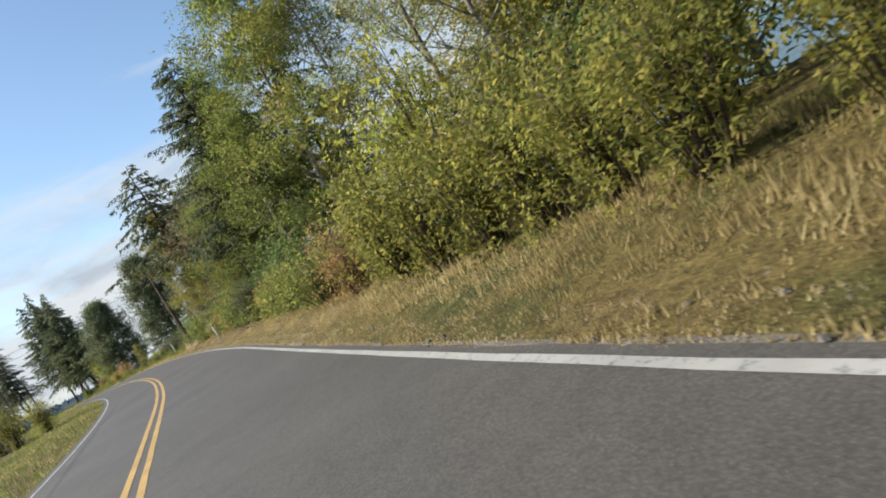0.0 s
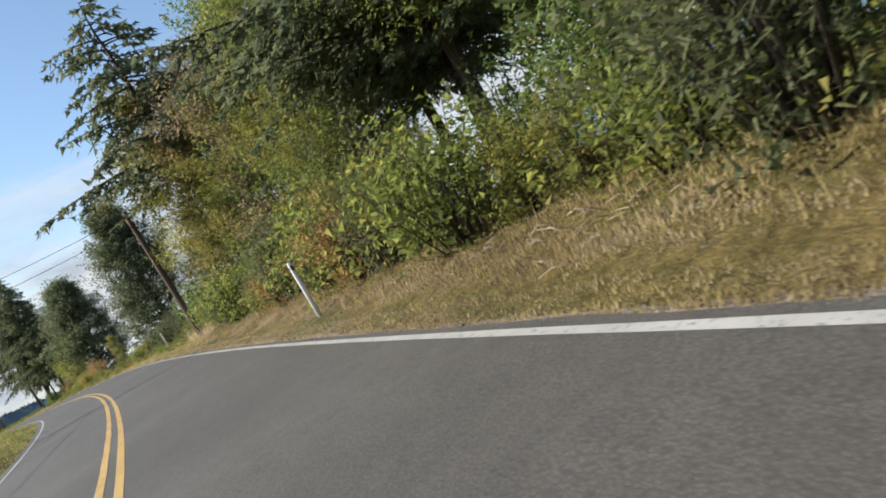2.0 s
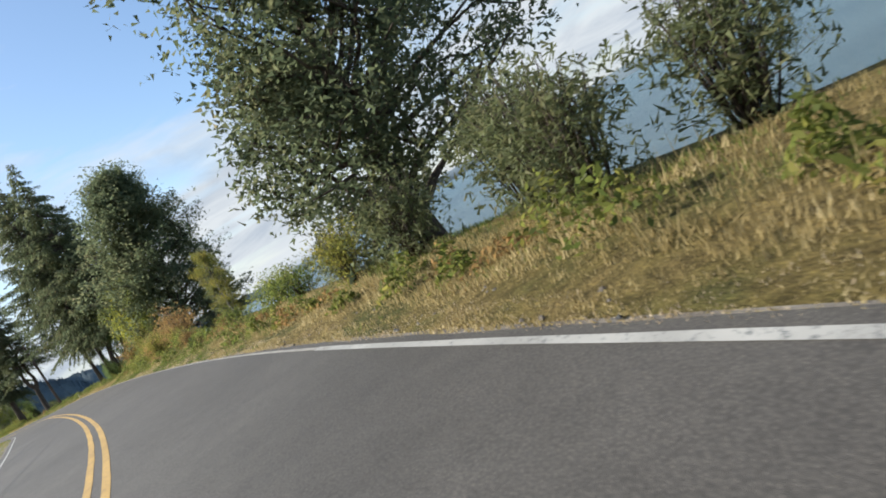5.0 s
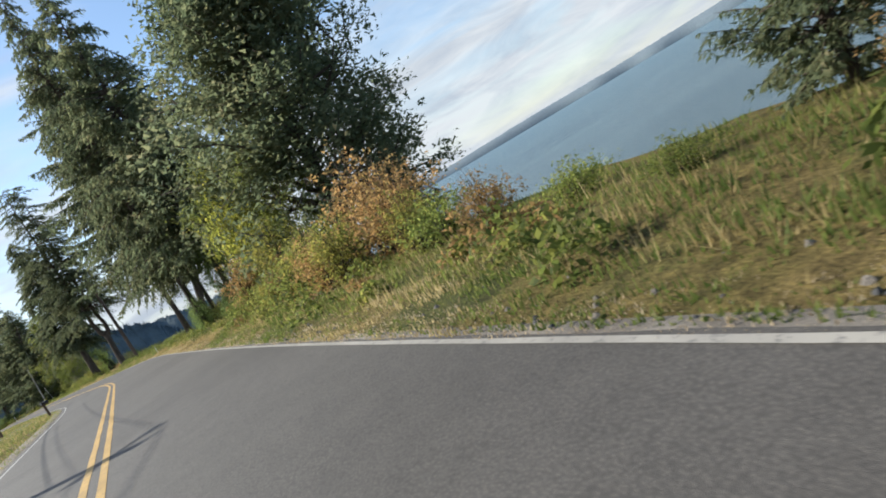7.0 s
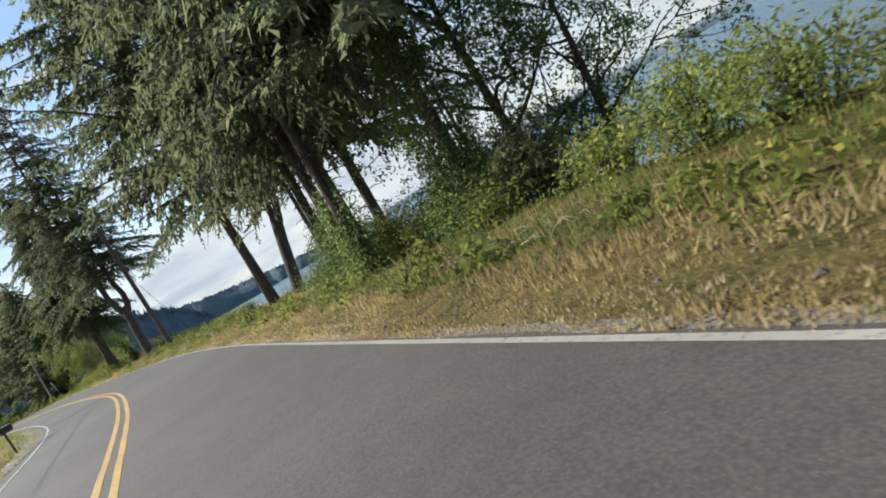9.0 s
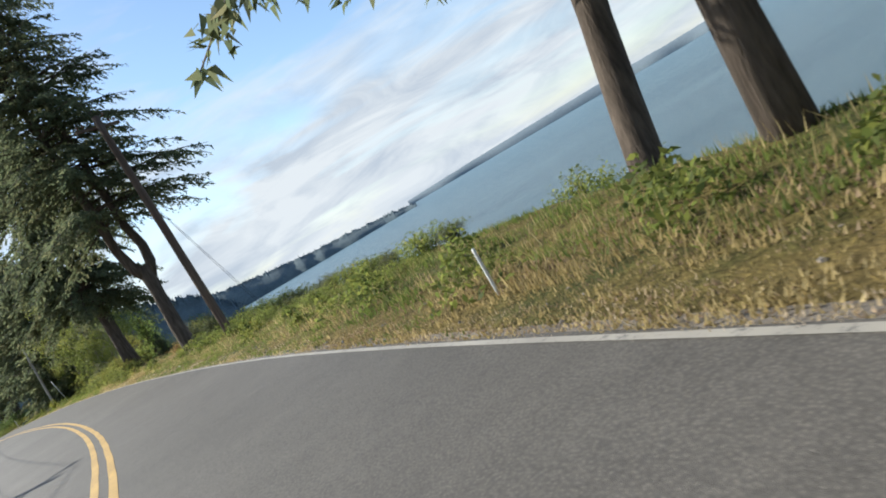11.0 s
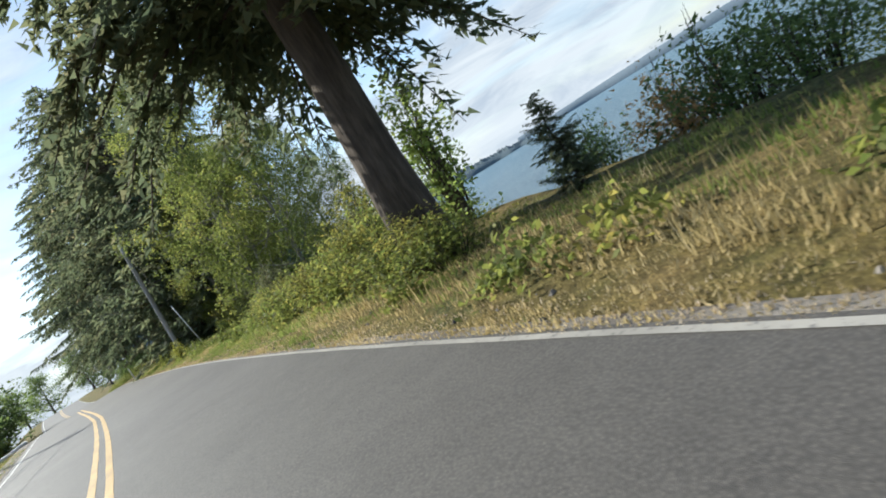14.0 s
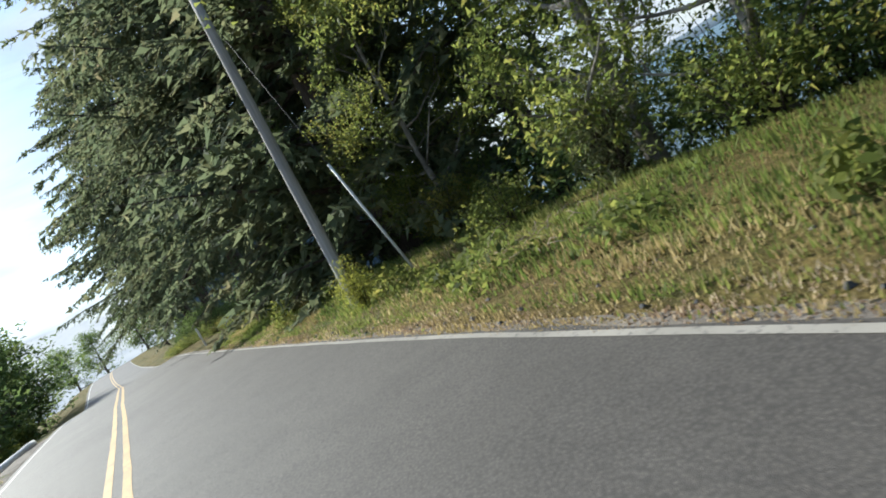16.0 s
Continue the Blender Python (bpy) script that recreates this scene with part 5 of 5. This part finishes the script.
# ------------------------------------------------------------------ grass
def blades(name, seed, n, s0, s1, u0, u1, low, high, mat, label, wide=0.011, keep=None):
    rng = np.random.default_rng(seed)
    s, u = rng.uniform(s0, s1, n), u0 + (u1 - u0) * rng.uniform(0, 1, n) ** 1.25
    clump = wave(s * 1.0, u * 3.0, 1.3, seed) + 0.7 * wave(s, u * 2.0, 3.1, seed + 2)
    ok = keep(s, u, rng) if keep else np.ones(n, bool)
    ok &= clump > rng.uniform(-1.4, 0.6, n)
    s, u, clump = s[ok], u[ok], clump[ok]
    n = len(s)
    x, y = on_plan(s, np.where(u > 0, u - 1.4 * tuck(s), u))
    base = np.stack([x, y, height(s, u) - 0.02], -1)
    h = rng.uniform(low, high, n) * (0.7 + 0.45 * np.clip(clump, -0.5, 1)) * np.clip(0.45 + 0.55 * np.abs(u - np.where(u > 0, EDGE_R, EDGE_L)), 0.3, 1)
    g = rng.uniform(0, 2 * np.pi, n)
    lean = rng.normal(0.15, 0.45, n)
    tip = base + np.stack([np.cos(g) * lean * h, np.sin(g) * lean * h, h * np.sqrt(np.clip(1 - 0.5 * lean ** 2, 0.2, 1))], -1)
    side = np.stack([-np.sin(g + 0.6), np.cos(g + 0.6), 0 * g], -1) * (wide * rng.uniform(0.6, 1.6, n))[:, None]
    quads = np.stack([base - side, base + side, tip], 1)
    ob = new(name, quads_mesh(name, quads, MAT[mat]))
    return tagged(ob, label, "grass", kind="stuff")


def greenish(s, u, rng):
    return wave(s, u * 2, 0.23, 4.0) + 0.5 * wave(s, u * 3, 0.9, 1.0) + 0.85 * smooth(92, 110, s) - 0.8 * smooth(184, 192, s) + 0.3 * smooth(202, 210, s) - 0.6 * (1 - smooth(70, 95, s)) + 0.3 * smooth(3.4, 5.0, u) - 1.2 * smooth(124, 134, s) * (1 - smooth(158, 168, s)) * (1 - smooth(3.0, 4.3, u)) > rng.uniform(-0.1, 0.9, len(s))


def dryish(s, u, rng):
    return ~greenish(s, u, rng) & (rng.uniform(0, 1, len(s)) > 0.75 * smooth(34, 40, s) * (1 - smooth(56, 62, s)))


blades("dry_grass", 1, 560000, -2, 240, EDGE_R + 0.02, 6.2, 0.05, 0.17, "dry_grass", "dry straw-coloured roadside grass", 0.010, keep=dryish)
blades("green_grass", 2, 430000, -2, 240, EDGE_R + 0.1, 7.0, 0.06, 0.19, "fresh_grass", "green and yellowing roadside grass", 0.011, keep=greenish)
blades("dry_grass_tuft", 3, 26000, -2, 206, 3.3, 6.0, 0.16, 0.42, "dry_grass", "tall dry grass stalks on the bank", 0.007)
blades("left_grass", 4, 60000, 5, 240, EDGE_L - 0.05, -11.0, 0.12, 0.36, "fresh_grass", "green and yellow grass along the road", 0.016)
blades("left_dry_grass", 5, 36000, 5, 240, EDGE_L - 0.05, -9.0, 0.12, 0.34, "dry_grass", "dry grass along the road edge", 0.014)
blades("straw_litter", 6, 80000, -2, 240, EDGE_R - 0.03, EDGE_R + 0.6, 0.04, 0.12, "straw", "pale dead straw lying along the asphalt edge", 0.008)
blades("straw_mat", 9, 130000, 14, 63, EDGE_R - 0.02, EDGE_R + 1.5, 0.03, 0.10, "straw", "pale flattened straw on the bank beside the road", 0.009)
blades("brown_litter", 10, 80000, 34, 62, EDGE_R + 0.05, 5.6, 0.03, 0.11, "litter", "brown dead stalks and bracken on the bank", 0.010)
blades("bank_litter", 13, 34000, 124, 166, EDGE_R + 0.05, 4.6, 0.03, 0.10, "litter", "brown dead stalks on the thin grass of the bank", 0.010)
blades("leaf_litter", 12, 26000, 203, 238, EDGE_R - 0.02, EDGE_R + 0.9, 0.03, 0.09, "litter", "brown fallen leaves and stalks along the asphalt edge", 0.013)
blades("lush_grass", 7, 48000, 203, 240, EDGE_R + 0.35, 6.4, 0.07, 0.21, "fresh_grass", "lush green grass under the dark trees", 0.012)
blades("seed_grass", 8, 700, 60.0, 66.5, 3.7, 4.6, 0.5, 0.95, "straw", "tall pale seeding grass round the foot of a pole", 0.006)


# ------------------------------------------------------------------ clods and dead twigs along the verge
def clods(name, seed, n, s0, s1, u0, u1, low, high, mat, label):
    """Small angular lumps lying on the ground, too many to count."""
    rng = np.random.default_rng(seed)
    verts, faces = [], []
    for _ in range(n):
        s, u, r = rng.uniform(s0, s1), rng.uniform(u0, u1), rng.uniform(low, high)
        c = np.array(at(s, u, 0.25 * r))
        o = len(verts)
        g0 = rng.uniform(0, 6.283)
        for k in range(6):
            g = g0 + k * 1.047
            verts.append(tuple(c + np.array([math.cos(g), math.sin(g), 0.0]) * r * rng.uniform(0.7, 1.2) + np.array([0, 0, rng.uniform(-0.3, 0.1) * r])))
        for k in range(3):
            g = g0 + 0.5 + k * 2.094
            verts.append(tuple(c + np.array([math.cos(g), math.sin(g), 0.0]) * r * rng.uniform(0.3, 0.6) + np.array([0, 0, rng.uniform(0.4, 0.8) * r])))
        for k in range(6):
            q, t0, t1 = (k + 1) % 6, k // 2, ((k + 1) // 2) % 3
            faces.append((o + k, o + q, o + 6 + t0))
            if t1 != t0:
                faces.append((o + q, o + 6 + t1, o + 6 + t0))
        faces.append((o + 6, o + 7, o + 8))
    ob = new(name, mesh_from(name, verts, faces, MAT[mat]))
    return tagged(ob, label, "stones", kind="stuff")


clods("asphalt_crumbs", 11, 260, -2, 240, EDGE_R - 0.02, EDGE_R + 0.22, 0.012, 0.036, "tar", "dark crumbs of broken asphalt at the road edge")
clods("verge_stones", 12, 700, -2, 240, EDGE_R + 0.02, EDGE_R + 0.9, 0.012, 0.04, "gravel", "small pale stones scattered in the dry verge")


def dead_twigs(s, u, n, seed):
    rnd = random.Random(seed)
    sticks = []
    for _ in range(n):
        q = at(s + rnd.gauss(0, 0.9), u + rnd.gauss(0, 0.3), rnd.uniform(0.02, 0.10))
        g, ln = rnd.uniform(0, 6.283), rnd.uniform(0.18, 0.5)
        d = Vector((math.cos(g), math.sin(g), rnd.gauss(0, 0.18))) * ln
        sticks.append(tube([q, q + d * 0.5 + Vector((0, 0, rnd.uniform(0, 0.08))), q + d], [0.007, 0.006, 0.003], 4))
    ob = new("dead_twigs", tubes_mesh("dead_twigs", sticks, MAT["twig"]))
    tagged(ob, "pale dead twigs lying on the verge", "twigs", "dead twigs", kind="stuff")


for k, (s, u) in enumerate([(34.5, 3.9), (37.0, 4.1), (57, 3.8), (119, 4.2), (137.5, 4.5), (140, 4.3), (184, 4.2), (190, 4.6), (213.5, 4.6), (221, 4.3)]):
    dead_twigs(s, u, 38, 60 + k)
